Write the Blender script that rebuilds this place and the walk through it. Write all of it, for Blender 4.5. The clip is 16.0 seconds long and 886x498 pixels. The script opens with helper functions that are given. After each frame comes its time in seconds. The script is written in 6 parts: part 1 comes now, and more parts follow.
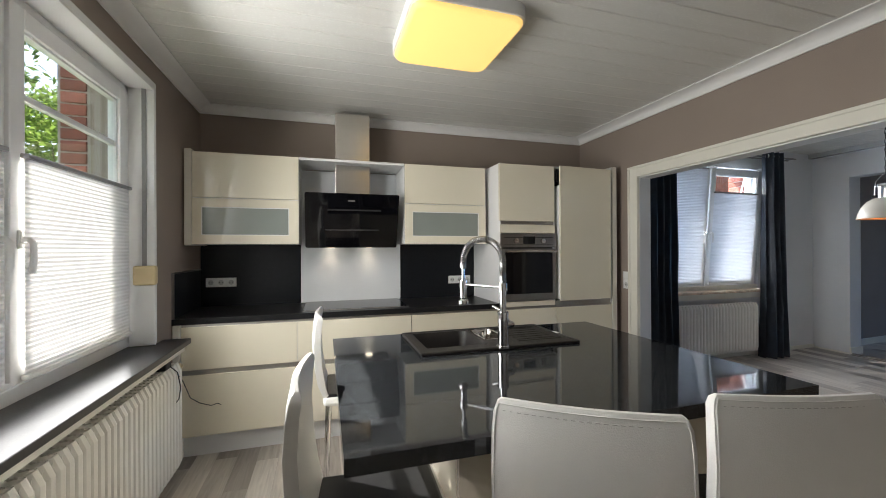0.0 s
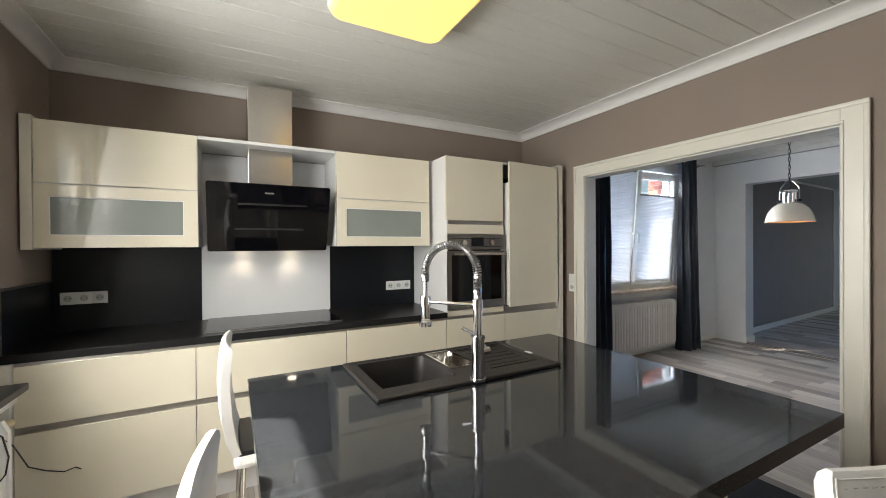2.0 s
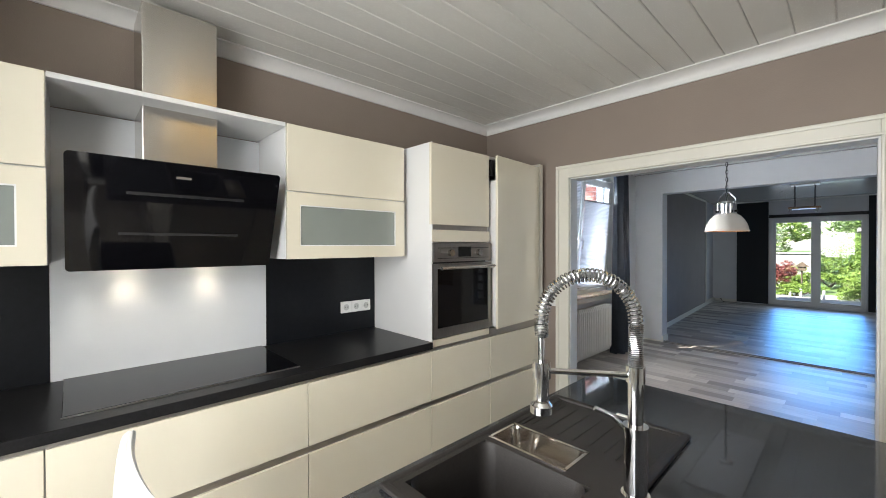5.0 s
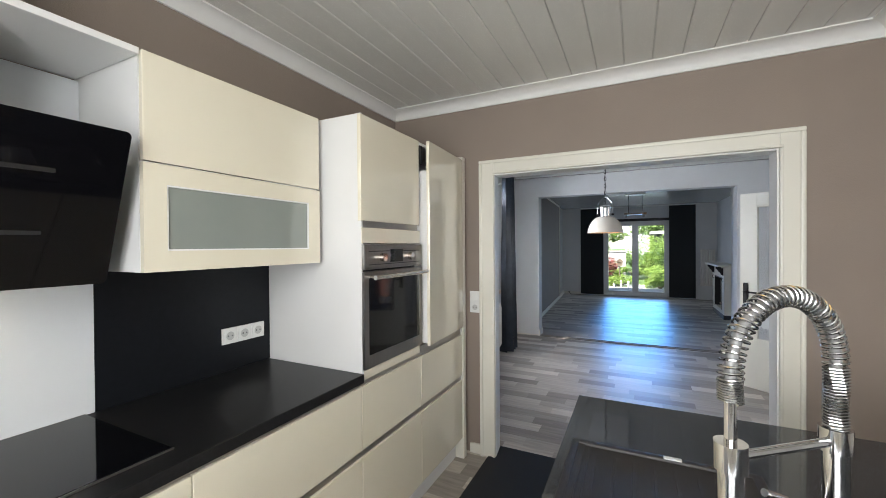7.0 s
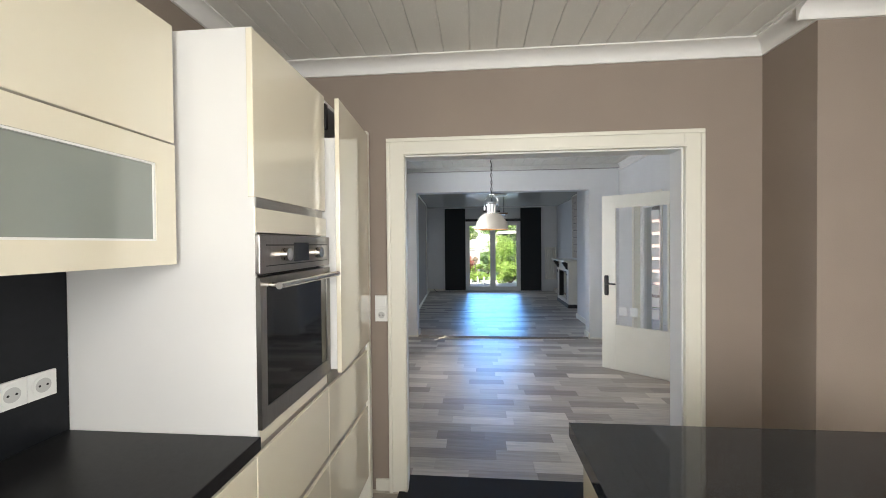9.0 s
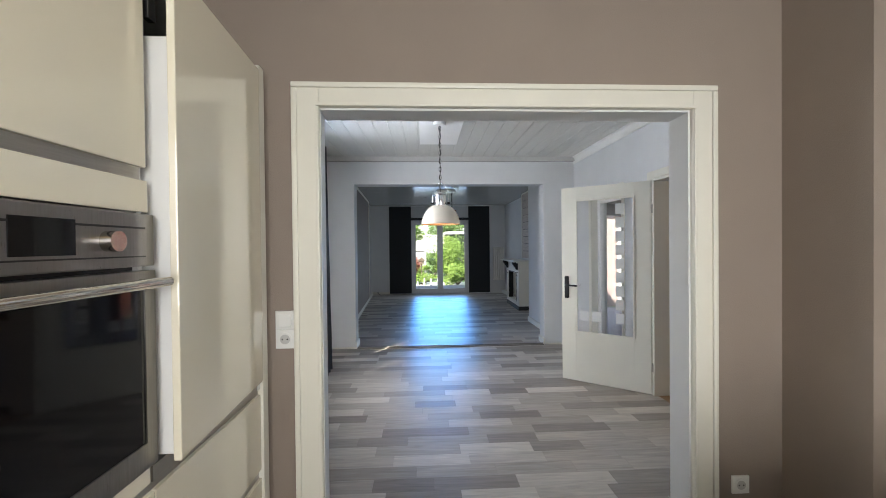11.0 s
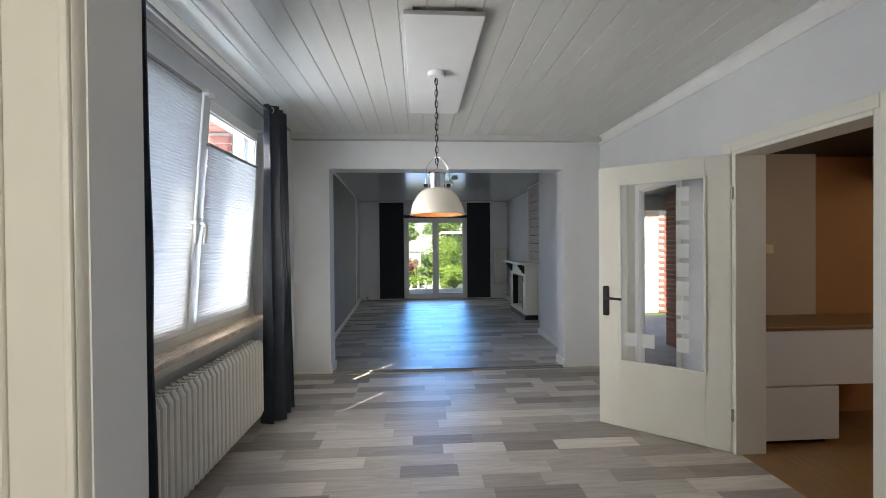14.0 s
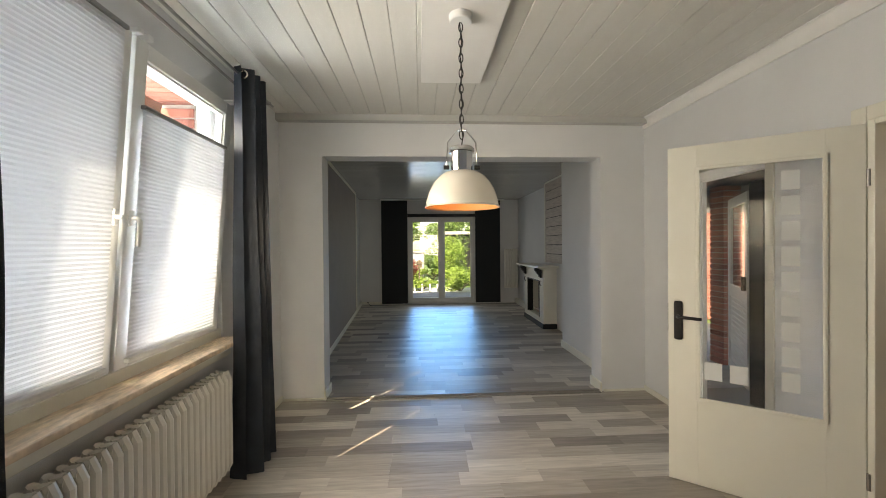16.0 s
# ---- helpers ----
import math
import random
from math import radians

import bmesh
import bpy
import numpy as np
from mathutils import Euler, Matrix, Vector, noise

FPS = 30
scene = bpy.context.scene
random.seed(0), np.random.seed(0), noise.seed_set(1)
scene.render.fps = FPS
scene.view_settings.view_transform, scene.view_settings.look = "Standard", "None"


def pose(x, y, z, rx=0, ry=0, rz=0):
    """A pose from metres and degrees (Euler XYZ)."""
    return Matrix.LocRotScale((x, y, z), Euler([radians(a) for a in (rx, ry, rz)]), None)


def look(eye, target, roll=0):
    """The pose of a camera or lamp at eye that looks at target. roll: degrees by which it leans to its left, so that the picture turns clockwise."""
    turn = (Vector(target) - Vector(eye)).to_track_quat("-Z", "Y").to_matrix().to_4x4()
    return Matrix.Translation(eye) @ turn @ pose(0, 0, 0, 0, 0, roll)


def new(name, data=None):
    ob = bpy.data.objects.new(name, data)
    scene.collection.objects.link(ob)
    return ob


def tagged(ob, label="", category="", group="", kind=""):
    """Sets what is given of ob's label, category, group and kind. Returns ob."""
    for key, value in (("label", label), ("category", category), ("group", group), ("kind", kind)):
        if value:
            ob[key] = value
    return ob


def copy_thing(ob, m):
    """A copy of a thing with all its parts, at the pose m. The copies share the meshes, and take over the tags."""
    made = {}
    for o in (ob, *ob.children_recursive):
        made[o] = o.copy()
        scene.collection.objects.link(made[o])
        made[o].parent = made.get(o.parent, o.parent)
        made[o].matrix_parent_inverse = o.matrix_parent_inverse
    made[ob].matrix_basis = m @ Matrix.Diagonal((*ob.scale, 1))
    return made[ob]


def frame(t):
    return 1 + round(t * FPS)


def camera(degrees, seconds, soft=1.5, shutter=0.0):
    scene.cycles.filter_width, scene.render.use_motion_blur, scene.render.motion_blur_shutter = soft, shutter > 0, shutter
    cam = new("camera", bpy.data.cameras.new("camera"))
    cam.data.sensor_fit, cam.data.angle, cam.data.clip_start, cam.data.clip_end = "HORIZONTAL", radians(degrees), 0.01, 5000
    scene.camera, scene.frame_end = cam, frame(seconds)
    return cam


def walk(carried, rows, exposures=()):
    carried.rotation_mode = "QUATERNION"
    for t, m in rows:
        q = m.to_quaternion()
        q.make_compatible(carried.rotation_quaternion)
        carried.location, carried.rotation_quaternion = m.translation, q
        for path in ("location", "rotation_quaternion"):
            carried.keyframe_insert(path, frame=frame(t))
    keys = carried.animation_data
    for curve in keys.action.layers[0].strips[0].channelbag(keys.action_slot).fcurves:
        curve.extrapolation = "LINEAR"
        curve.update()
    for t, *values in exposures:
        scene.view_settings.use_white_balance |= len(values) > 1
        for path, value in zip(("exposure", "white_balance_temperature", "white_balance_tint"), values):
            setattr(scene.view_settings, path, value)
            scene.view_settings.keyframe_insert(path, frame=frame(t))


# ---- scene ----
cam = camera(97.3, 16.0, soft=0.9)
PATH = [
    (0, (-0.025, 0.112, 1.357), (0.557, 2.026, 1.36), -0.3),
    (0.5, (-0.057, 0.18, 1.371), (0.669, 2.043, 1.365), -0.4),
    (1, (-0.074, 0.275, 1.379), (0.779, 2.083, 1.369), -0.4),
    (1.5, (-0.058, 0.419, 1.385), (0.864, 2.194, 1.37), -0.4),
    (2, (-0.032, 0.528, 1.397), (0.919, 2.288, 1.384), -0.4),
    (2.5, (-0.021, 0.633, 1.41), (0.959, 2.376, 1.395), -0.4),
    (3, (-0.046, 0.805, 1.417), (0.999, 2.51, 1.401), -0.4),
    (4.4, (-0.188, 1.185, 1.448), (1.098, 2.717, 1.434), -0.3),
    (5.5, (-0.11, 1.5, 1.475), (1.391, 2.821, 1.455), -0.1),
    (6, (-0.105, 1.639, 1.47), (1.553, 2.757, 1.448), -0.3),
    (6.5, (-0.067, 1.807, 1.476), (1.681, 2.779, 1.457), -0.3),
    (7, (-0.034, 1.936, 1.477), (1.76, 2.82, 1.46), -0.4),
    (7.5, (0.004, 2.09, 1.473), (1.849, 2.861, 1.456), -0.4),
    (8, (0.02, 2.232, 1.461), (1.926, 2.837, 1.442), -0.3),
    (8.5, (0.129, 2.325, 1.445), (2.09, 2.716, 1.423), -0.5),
    (9, (0.301, 2.391, 1.453), (2.293, 2.568, 1.427), -0.5),
    (9.5, (0.456, 2.453, 1.45), (2.456, 2.473, 1.423), -0.5),
    (12, (1.318, 2.363, 1.395), (3.315, 2.258, 1.375), -0.6),
    (12.5, (1.503, 2.369, 1.402), (3.5, 2.267, 1.383), -0.6),
    (13, (1.663, 2.38, 1.386), (3.66, 2.275, 1.369), -0.5),
    (13.5, (1.817, 2.364, 1.386), (3.814, 2.253, 1.37), -0.5),
    (14, (1.992, 2.359, 1.397), (3.988, 2.238, 1.38), -0.5),
    (14.5, (2.132, 2.356, 1.403), (4.129, 2.236, 1.388), -0.5),
    (15, (2.32, 2.371, 1.413), (4.316, 2.251, 1.399), -0.5),
    (15.5, (2.515, 2.424, 1.419), (4.511, 2.306, 1.407), -0.4),
    (16, (2.694, 2.446, 1.414), (4.691, 2.331, 1.399), -0.5),
]
EXPOSURE = [
    (0.0, 2.20, 6350, 10), (1.5, 2.44, 6450, 10), (3.0, 2.70, 6600, 10), (5.5, 2.72, 6200, 10), (7.0, 2.72, 6200, 10), (8.5, 2.90, 6600, 10),
    (9.5, 2.88, 6450, 10), (12.0, 2.66, 6350, 10), (13.5, 2.58, 6500, 10), (14.5, 2.60, 7150, 10), (15.0, 2.66, 7450, 10), (16.0, 2.62, 8500, 10),
]
walk(cam, [(t, look(eye, target, roll)) for t, eye, target, roll in PATH], EXPOSURE)


# ---- daylight ----
SUN = Vector((1.0, -0.70, -1.005)).normalized()
world = bpy.data.worlds.new("sky")
scene.world = world
world.use_nodes = True
wn = world.node_tree.nodes
sky = wn.new("ShaderNodeTexSky")
sky.sky_type = "NISHITA"
sky.sun_disc = False
sky.sun_elevation = math.asin(-SUN.z)
sky.sun_rotation = math.atan2(-SUN.x, -SUN.y)
wn["Background"].inputs["Strength"].default_value = 0.07
world.node_tree.links.new(sky.outputs[0], wn["Background"].inputs["Color"])
sun_data = bpy.data.lights.new("sun", "SUN")
sun_data.energy, sun_data.angle, sun_data.color = 3.8, radians(0.5), (1.0, 0.95, 0.86)
sun = new("sun", sun_data)
sun.matrix_world = look((0, 0, 12), Vector((0, 0, 12)) + SUN)


def daylight(name, eye, target, wide, high, watts, color, spread):
    """An area lamp for sky light at an opening; the hall's is added fill."""
    data = bpy.data.lights.new(name, "AREA")
    data.shape, data.size, data.size_y, data.energy, data.color = "RECTANGLE", wide, high, watts, color
    data.spread = radians(spread)
    ob = new(name, data)
    ob.matrix_world = look(eye, target)
    return ob


daylight("sky_light_kitchen", (-0.90, 1.83, 1.58), (1.0, 1.75, 1.25), 1.3, 1.4, 9.4, (1.0, 0.98, 0.94), 162)
daylight("sky_light_dining", (4.43, 3.57, 1.6), (5.4, 1.0, 1.15), 1.5, 1.3, 6.0, (0.97, 0.98, 1.0), 140)
daylight("sky_light_dining_outer", (4.43, 4.30, 1.50), (4.43, 3.0, 1.58), 1.7, 1.15, 19.0, (0.62, 0.77, 1.0), 180)
daylight("sky_light_patio", (12.1, 1.93, 1.1), (6.0, 1.93, 0.15), 1.5, 1.9, 1.4, (0.05, 0.36, 1.0), 44)
daylight("garden_light_patio", (12.1, 1.93, 1.15), (6.0, 1.93, 1.1), 1.5, 1.9, 1.85, (0.70, 0.83, 1.0), 180)
# Added fill lamp to brighten the hall; no window stands behind it.
daylight("fill_light_hall", (3.3, -2.15, 1.7), (4.2, 0.0, 1.0), 0.8, 1.2, 2.4, (1.0, 0.93, 0.85), 180)

# ---- materials ----
def mat(name, color, rough=0.5, metal=0.0, vary=0.06, scale=6.0, bump=0.0, bump_scale=60.0, coat=0.0, stretch=(1, 1, 1), spec=0.5, rand=0.0, rough_vary=0.06):
    m = bpy.data.materials.new(name)
    m.use_nodes = True
    nt = m.node_tree
    n, l = nt.nodes, nt.links
    b = n["Principled BSDF"]
    b.inputs["Metallic"].default_value = metal
    b.inputs["Coat Weight"].default_value = coat
    b.inputs["Coat Roughness"].default_value = 0.04
    b.inputs["Specular IOR Level"].default_value = spec
    co = n.new("ShaderNodeTexCoord")
    mp = n.new("ShaderNodeMapping")
    mp.inputs["Scale"].default_value = stretch
    l.new(co.outputs["Object"], mp.inputs["Vector"])
    big = n.new("ShaderNodeTexNoise")
    big.inputs["Scale"].default_value, big.inputs["Detail"].default_value = scale, 6
    l.new(mp.outputs[0], big.inputs["Vector"])
    fine = n.new("ShaderNodeTexNoise")
    fine.inputs["Scale"].default_value, fine.inputs["Detail"].default_value = bump_scale, 4
    l.new(mp.outputs[0], fine.inputs["Vector"])
    ramp = n.new("ShaderNodeMapRange")
    ramp.inputs["To Min"].default_value, ramp.inputs["To Max"].default_value = 1 - vary * 2, 1 + vary * 2
    ramp.inputs["From Min"].default_value, ramp.inputs["From Max"].default_value = 0.2, 0.8
    l.new(big.outputs[0], ramp.inputs["Value"])
    value = ramp.outputs[0]
    if rand:
        info = n.new("ShaderNodeObjectInfo")
        rr = n.new("ShaderNodeMapRange")
        rr.inputs["To Min"].default_value, rr.inputs["To Max"].default_value = 1 - rand, 1 + rand
        l.new(info.outputs["Random"], rr.inputs["Value"])
        mul = n.new("ShaderNodeMath")
        mul.operation = "MULTIPLY"
        l.new(value, mul.inputs[0])
        l.new(rr.outputs[0], mul.inputs[1])
        value = mul.outputs[0]
    mix = n.new("ShaderNodeVectorMath")
    mix.operation = "SCALE"
    mix.inputs[0].default_value = color[:3]
    l.new(value, mix.inputs["Scale"])
    l.new(mix.outputs[0], b.inputs["Base Color"])
    rg = n.new("ShaderNodeMapRange")
    rg.inputs["To Min"].default_value, rg.inputs["To Max"].default_value = max(0.02, rough - rough_vary), min(1, rough + rough_vary)
    l.new(fine.outputs[0], rg.inputs["Value"])
    l.new(rg.outputs[0], b.inputs["Roughness"])
    if bump:
        bp = n.new("ShaderNodeBump")
        bp.inputs["Strength"].default_value, bp.inputs["Distance"].default_value = bump, 0.004
        l.new(fine.outputs[0], bp.inputs["Height"])
        l.new(bp.outputs[0], b.inputs["Normal"])
    return m


def glow(name, color, strength):
    m = bpy.data.materials.new(name)
    m.use_nodes = True
    b = m.node_tree.nodes["Principled BSDF"]
    b.inputs["Base Color"].default_value = (*color, 1)
    b.inputs["Emission Color"].default_value = (*color, 1)
    b.inputs["Emission Strength"].default_value = strength
    return m


def glass(name, color=(1, 1, 1), rough=0.0):
    m = bpy.data.materials.new(name)
    m.use_nodes = True
    b = m.node_tree.nodes["Principled BSDF"]
    b.inputs["Base Color"].default_value = (*color, 1)
    b.inputs["Roughness"].default_value = rough
    b.inputs["Transmission Weight"].default_value = 1.0
    b.inputs["IOR"].default_value = 1.45
    return m


def cloth_through(name, color, share):
    """Thin white fabric that lets daylight through."""
    m = bpy.data.materials.new(name)
    m.use_nodes = True
    n, l = m.node_tree.nodes, m.node_tree.links
    b = n["Principled BSDF"]
    b.inputs["Base Color"].default_value = (*color, 1)
    b.inputs["Roughness"].default_value = 0.8
    t = n.new("ShaderNodeBsdfTranslucent")
    t.inputs["Color"].default_value = (*color, 1)
    mx = n.new("ShaderNodeMixShader")
    mx.inputs[0].default_value = share
    l.new(b.outputs[0], mx.inputs[1])
    l.new(t.outputs[0], mx.inputs[2])
    l.new(mx.outputs[0], n["Material Output"].inputs["Surface"])
    return m


M_TAUPE = mat("taupe_wall_paint", (0.272, 0.220, 0.184), 0.75, vary=0.025, scale=3, bump=0.25, bump_scale=220)
M_WALL = mat("white_wall_paint", (0.66, 0.665, 0.67), 0.8, vary=0.02, scale=3, bump=0.3, bump_scale=200)
M_GREIGE = mat("greige_wall_paint", (0.27, 0.235, 0.22), 0.8, vary=0.03, scale=3, bump=0.25, bump_scale=200)
M_BROWN = mat("brown_wall_paint", (0.36, 0.17, 0.06), 0.8, vary=0.03, scale=3, bump=0.25, bump_scale=200)
M_HALLBEIGE = mat("beige_hall_paint", (0.47, 0.38, 0.29), 0.8, vary=0.03, scale=3, bump=0.25, bump_scale=200)
M_TRIM = mat("white_lacquered_wood", (0.71, 0.69, 0.61), 0.35, vary=0.02, scale=4, bump=0.08, bump_scale=90)
M_PVC = mat("white_plastic_frame", (0.78, 0.78, 0.77), 0.32, vary=0.015, scale=4)
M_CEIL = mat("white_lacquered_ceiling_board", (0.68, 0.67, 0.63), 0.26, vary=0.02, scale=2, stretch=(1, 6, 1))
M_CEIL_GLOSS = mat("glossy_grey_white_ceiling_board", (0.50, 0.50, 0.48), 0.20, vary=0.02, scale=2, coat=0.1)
M_CORNICE = mat("white_cornice", (0.75, 0.74, 0.72), 0.6, vary=0.02)
M_CREAM = mat("cream_gloss_lacquer", (0.76, 0.71, 0.575), 0.14, vary=0.012, scale=2, coat=1.0, rough_vary=0.03)
M_CARCASS = mat("white_laminate", (0.70, 0.70, 0.69), 0.42, vary=0.015, scale=3)
M_ALU = mat("brushed_aluminium", (0.42, 0.40, 0.37), 0.38, 1.0, vary=0.04, scale=20, stretch=(1, 1, 14))
M_STEEL = mat("brushed_steel", (0.62, 0.59, 0.55), 0.11, 1.0, vary=0.05, scale=12, stretch=(1, 1, 30), bump=0.02, bump_scale=50)
M_OVENSTEEL = mat("dark_brushed_steel", (0.30, 0.29, 0.28), 0.30, 1.0, vary=0.05, scale=12, stretch=(20, 20, 1))
M_CHROME = mat("chrome", (0.75, 0.75, 0.75), 0.08, 1.0, vary=0.01, rough_vary=0.02)
M_WORKTOP = mat("black_worktop_laminate", (0.014, 0.014, 0.015), 0.30, vary=0.2, scale=90, bump=0.06, bump_scale=400, spec=0.2)
M_SPLASH = mat("anthracite_back_panel", (0.0090, 0.0104, 0.0128), 0.32, vary=0.08, scale=50, spec=0.22)
M_WHITEGLASS = mat("white_glass_back_panel", (0.72, 0.74, 0.76), 0.10, vary=0.01, coat=0.4, rough_vary=0.02)
M_BLACKGLASS = mat("black_glass", (0.003, 0.003, 0.004), 0.05, vary=0.01, spec=0.36, rough_vary=0.01)
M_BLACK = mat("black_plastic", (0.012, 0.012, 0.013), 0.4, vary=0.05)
M_FROST = mat("frosted_glass_panel", (0.25, 0.275, 0.255), 0.16, vary=0.05, scale=2, coat=1.0)
M_PLASTIC = mat("white_switch_plastic", (0.76, 0.76, 0.74), 0.3, vary=0.01)
M_HOLE = mat("socket_recess", (0.28, 0.28, 0.28), 0.5, vary=0.02)
M_BEIGE = mat("beige_plastic", (0.66, 0.53, 0.30), 0.4, vary=0.02)
M_RAD = mat("cream_radiator_enamel", (0.78, 0.76, 0.70), 0.35, vary=0.02, scale=8)
M_SILL = mat("dark_sill_laminate", (0.026, 0.025, 0.026), 0.32, vary=0.15, scale=30, bump=0.05, bump_scale=200)
M_STONE = mat("beige_marble_sill", (0.68, 0.54, 0.40), 0.5, vary=0.22, scale=18, stretch=(1, 3, 1), bump=0.2, bump_scale=60)
M_LEATHER = mat("white_leatherette", (0.72, 0.71, 0.69), 0.42, vary=0.02, scale=5, bump=0.2, bump_scale=320)
M_BLACKLEATHER = mat("black_leatherette", (0.012, 0.012, 0.013), 0.30, vary=0.1, scale=20, bump=0.25, bump_scale=300)
M_CURTAIN = mat("anthracite_satin_fabric", (0.058, 0.068, 0.083), 0.26, vary=0.10, scale=10, bump=0.1, bump_scale=300)
M_BLINDDARK = mat("black_panel_fabric", (0.013, 0.015, 0.017), 0.8, vary=0.08, scale=60)
M_MAT = mat("black_carpet_mat", (0.010, 0.010, 0.011), 0.9, vary=0.25, scale=120, bump=0.6, bump_scale=500)
M_LAMPWHITE = mat("cream_enamel_lamp", (0.62, 0.58, 0.51), 0.22, vary=0.02)
M_COPPER = mat("warm_lamp_inside", (0.80, 0.46, 0.20), 0.5, vary=0.03)
M_IRON = mat("black_iron", (0.015, 0.014, 0.014), 0.45, 0.4, vary=0.1)
M_PLANK = mat("whitewashed_plank", (0.50, 0.44, 0.40), 0.6, vary=0.12, scale=5, stretch=(1, 8, 8), bump=0.15, bump_scale=80)
M_BRICK = mat("red_brick", (0.30, 0.105, 0.075), 0.85, vary=0.2, scale=14, bump=0.5, bump_scale=90, rand=0.35)
M_MORTAR = mat("pale_mortar", (0.38, 0.35, 0.32), 0.9, vary=0.1, scale=20, bump=0.4, bump_scale=120)
M_HALLWOOD = mat("orange_brown_wood", (0.24, 0.13, 0.05), 0.4, vary=0.15, scale=5, stretch=(1, 12, 1))
M_CHIMNEY = mat("brushed_chimney_steel", (0.60, 0.57, 0.53), 0.24, 1.0, vary=0.04, scale=12, stretch=(1, 1, 30), rough_vary=0.03)
M_CHIMNEY.node_tree.nodes["Principled BSDF"].inputs["Anisotropic"].default_value = 0.8
M_CHIMNEY.node_tree.nodes["Principled BSDF"].inputs["Anisotropic Rotation"].default_value = 0.25
M_SPRING = mat("satin_spring_steel", (0.50, 0.50, 0.49), 0.24, 1.0, vary=0.03, scale=30)
M_STRIP = mat("grey_brown_strip", (0.22, 0.20, 0.18), 0.35, vary=0.1, scale=8, stretch=(8, 1, 1))
M_LINING = mat("white_matt_lining_paint", (0.70, 0.70, 0.69), 0.7, vary=0.02, scale=4)
# white socket plastic greyed for the shade in its recess
M_RECESS = mat("shaded_socket_face", (0.50, 0.50, 0.49), 0.4, vary=0.02)
M_STITCH = mat("pale_thread", (0.45, 0.44, 0.42), 0.7, vary=0.02)
M_RUBBER = mat("grey_hose", (0.16, 0.16, 0.155), 0.45, vary=0.05, scale=40)
M_GLASS = glass("clear_glass")
M_BLIND = cloth_through("white_pleated_fabric", (0.80, 0.82, 0.86), 0.050)
M_BLIND_THIN = cloth_through("thin_white_pleated_fabric", (0.82, 0.82, 0.82), 0.10)


# ---- mesh helpers ----
BASE = {}


def box(bm, x0, y0, z0, x1, y1, z1, bevel=0.0, seg=2, m=None):
    r = bmesh.ops.create_cube(bm, size=1.0)
    vs = r["verts"]
    for v in vs:
        v.co = Vector((x0 + (v.co.x + 0.5) * (x1 - x0), y0 + (v.co.y + 0.5) * (y1 - y0), z0 + (v.co.z + 0.5) * (z1 - z0)))
    if bevel:
        es = list({e for v in vs for e in v.link_edges})
        out = bmesh.ops.bevel(bm, geom=es, offset=bevel, segments=seg, profile=0.5, affect="EDGES")
        vs = list({v for f in out["faces"] for v in f.verts} | {v for v in vs if v.is_valid})
    if m is not None:
        bmesh.ops.transform(bm, matrix=m, verts=vs)
    return vs


def rod(bm, a, b, r, seg=16, r2=None, m=None):
    a, b = Vector(a), Vector(b)
    d = b - a
    mx = Matrix.Translation((a + b) / 2) @ d.to_track_quat("Z", "Y").to_matrix().to_4x4()
    if m is not None:
        mx = m @ mx
    return bmesh.ops.create_cone(bm, cap_ends=True, segments=seg, radius1=r, radius2=r if r2 is None else r2, depth=d.length, matrix=mx)["verts"]


def tube(bm, pts, r, seg=10):
    """A round tube along points."""
    pts = [Vector(p) for p in pts]
    rings = []
    up = Vector((0, 0, 1))
    side = None
    for i, p in enumerate(pts):
        d = (pts[min(i + 1, len(pts) - 1)] - pts[max(i - 1, 0)]).normalized()
        if side is None:
            side = d.cross(up if abs(d.z) < 0.9 else Vector((1, 0, 0))).normalized()
        side = (side - d * side.dot(d)).normalized()
        other = d.cross(side)
        rings.append([bm.verts.new(p + r * (math.cos(2 * math.pi * k / seg) * side + math.sin(2 * math.pi * k / seg) * other)) for k in range(seg)])
    for a, b in zip(rings, rings[1:]):
        for k in range(seg):
            bm.faces.new((a[k], a[(k + 1) % seg], b[(k + 1) % seg], b[k]))
    bm.faces.new(rings[0][::-1])
    bm.faces.new(rings[-1])


def lathe(bm, cx, cy, profile, seg=40):
    """Turns a profile of (radius, z) round an upright axis."""
    rings = [[bm.verts.new((cx + max(r, 1e-4) * math.cos(2 * math.pi * k / seg), cy + max(r, 1e-4) * math.sin(2 * math.pi * k / seg), z)) for k in range(seg)] for r, z in profile]
    for a, b in zip(rings, rings[1:]):
        for k in range(seg):
            bm.faces.new((a[k], a[(k + 1) % seg], b[(k + 1) % seg], b[k]))


def prism(bm, outline, axis, a, b):
    """Extrudes an outline of 2D points along an axis from a to b."""
    def place(p, t):
        return {"x": (t, p[0], p[1]), "y": (p[0], t, p[1]), "z": (p[0], p[1], t)}[axis]
    va = [bm.verts.new(place(p, a)) for p in outline]
    vb = [bm.verts.new(place(p, b)) for p in outline]
    n = len(outline)
    for i in range(n):
        bm.faces.new((va[i], va[(i + 1) % n], vb[(i + 1) % n], vb[i]))
    bm.faces.new(va[::-1])
    bm.faces.new(vb)
    bmesh.ops.recalc_face_normals(bm, faces=bm.faces)


def thing(name, x, y, z, label, category, group="", kind=""):
    ob = new(name)
    ob.empty_display_size = 0.1
    ob.location = (x, y, z)
    BASE[ob] = Vector((x, y, z))
    return tagged(ob, label, category, group, kind)


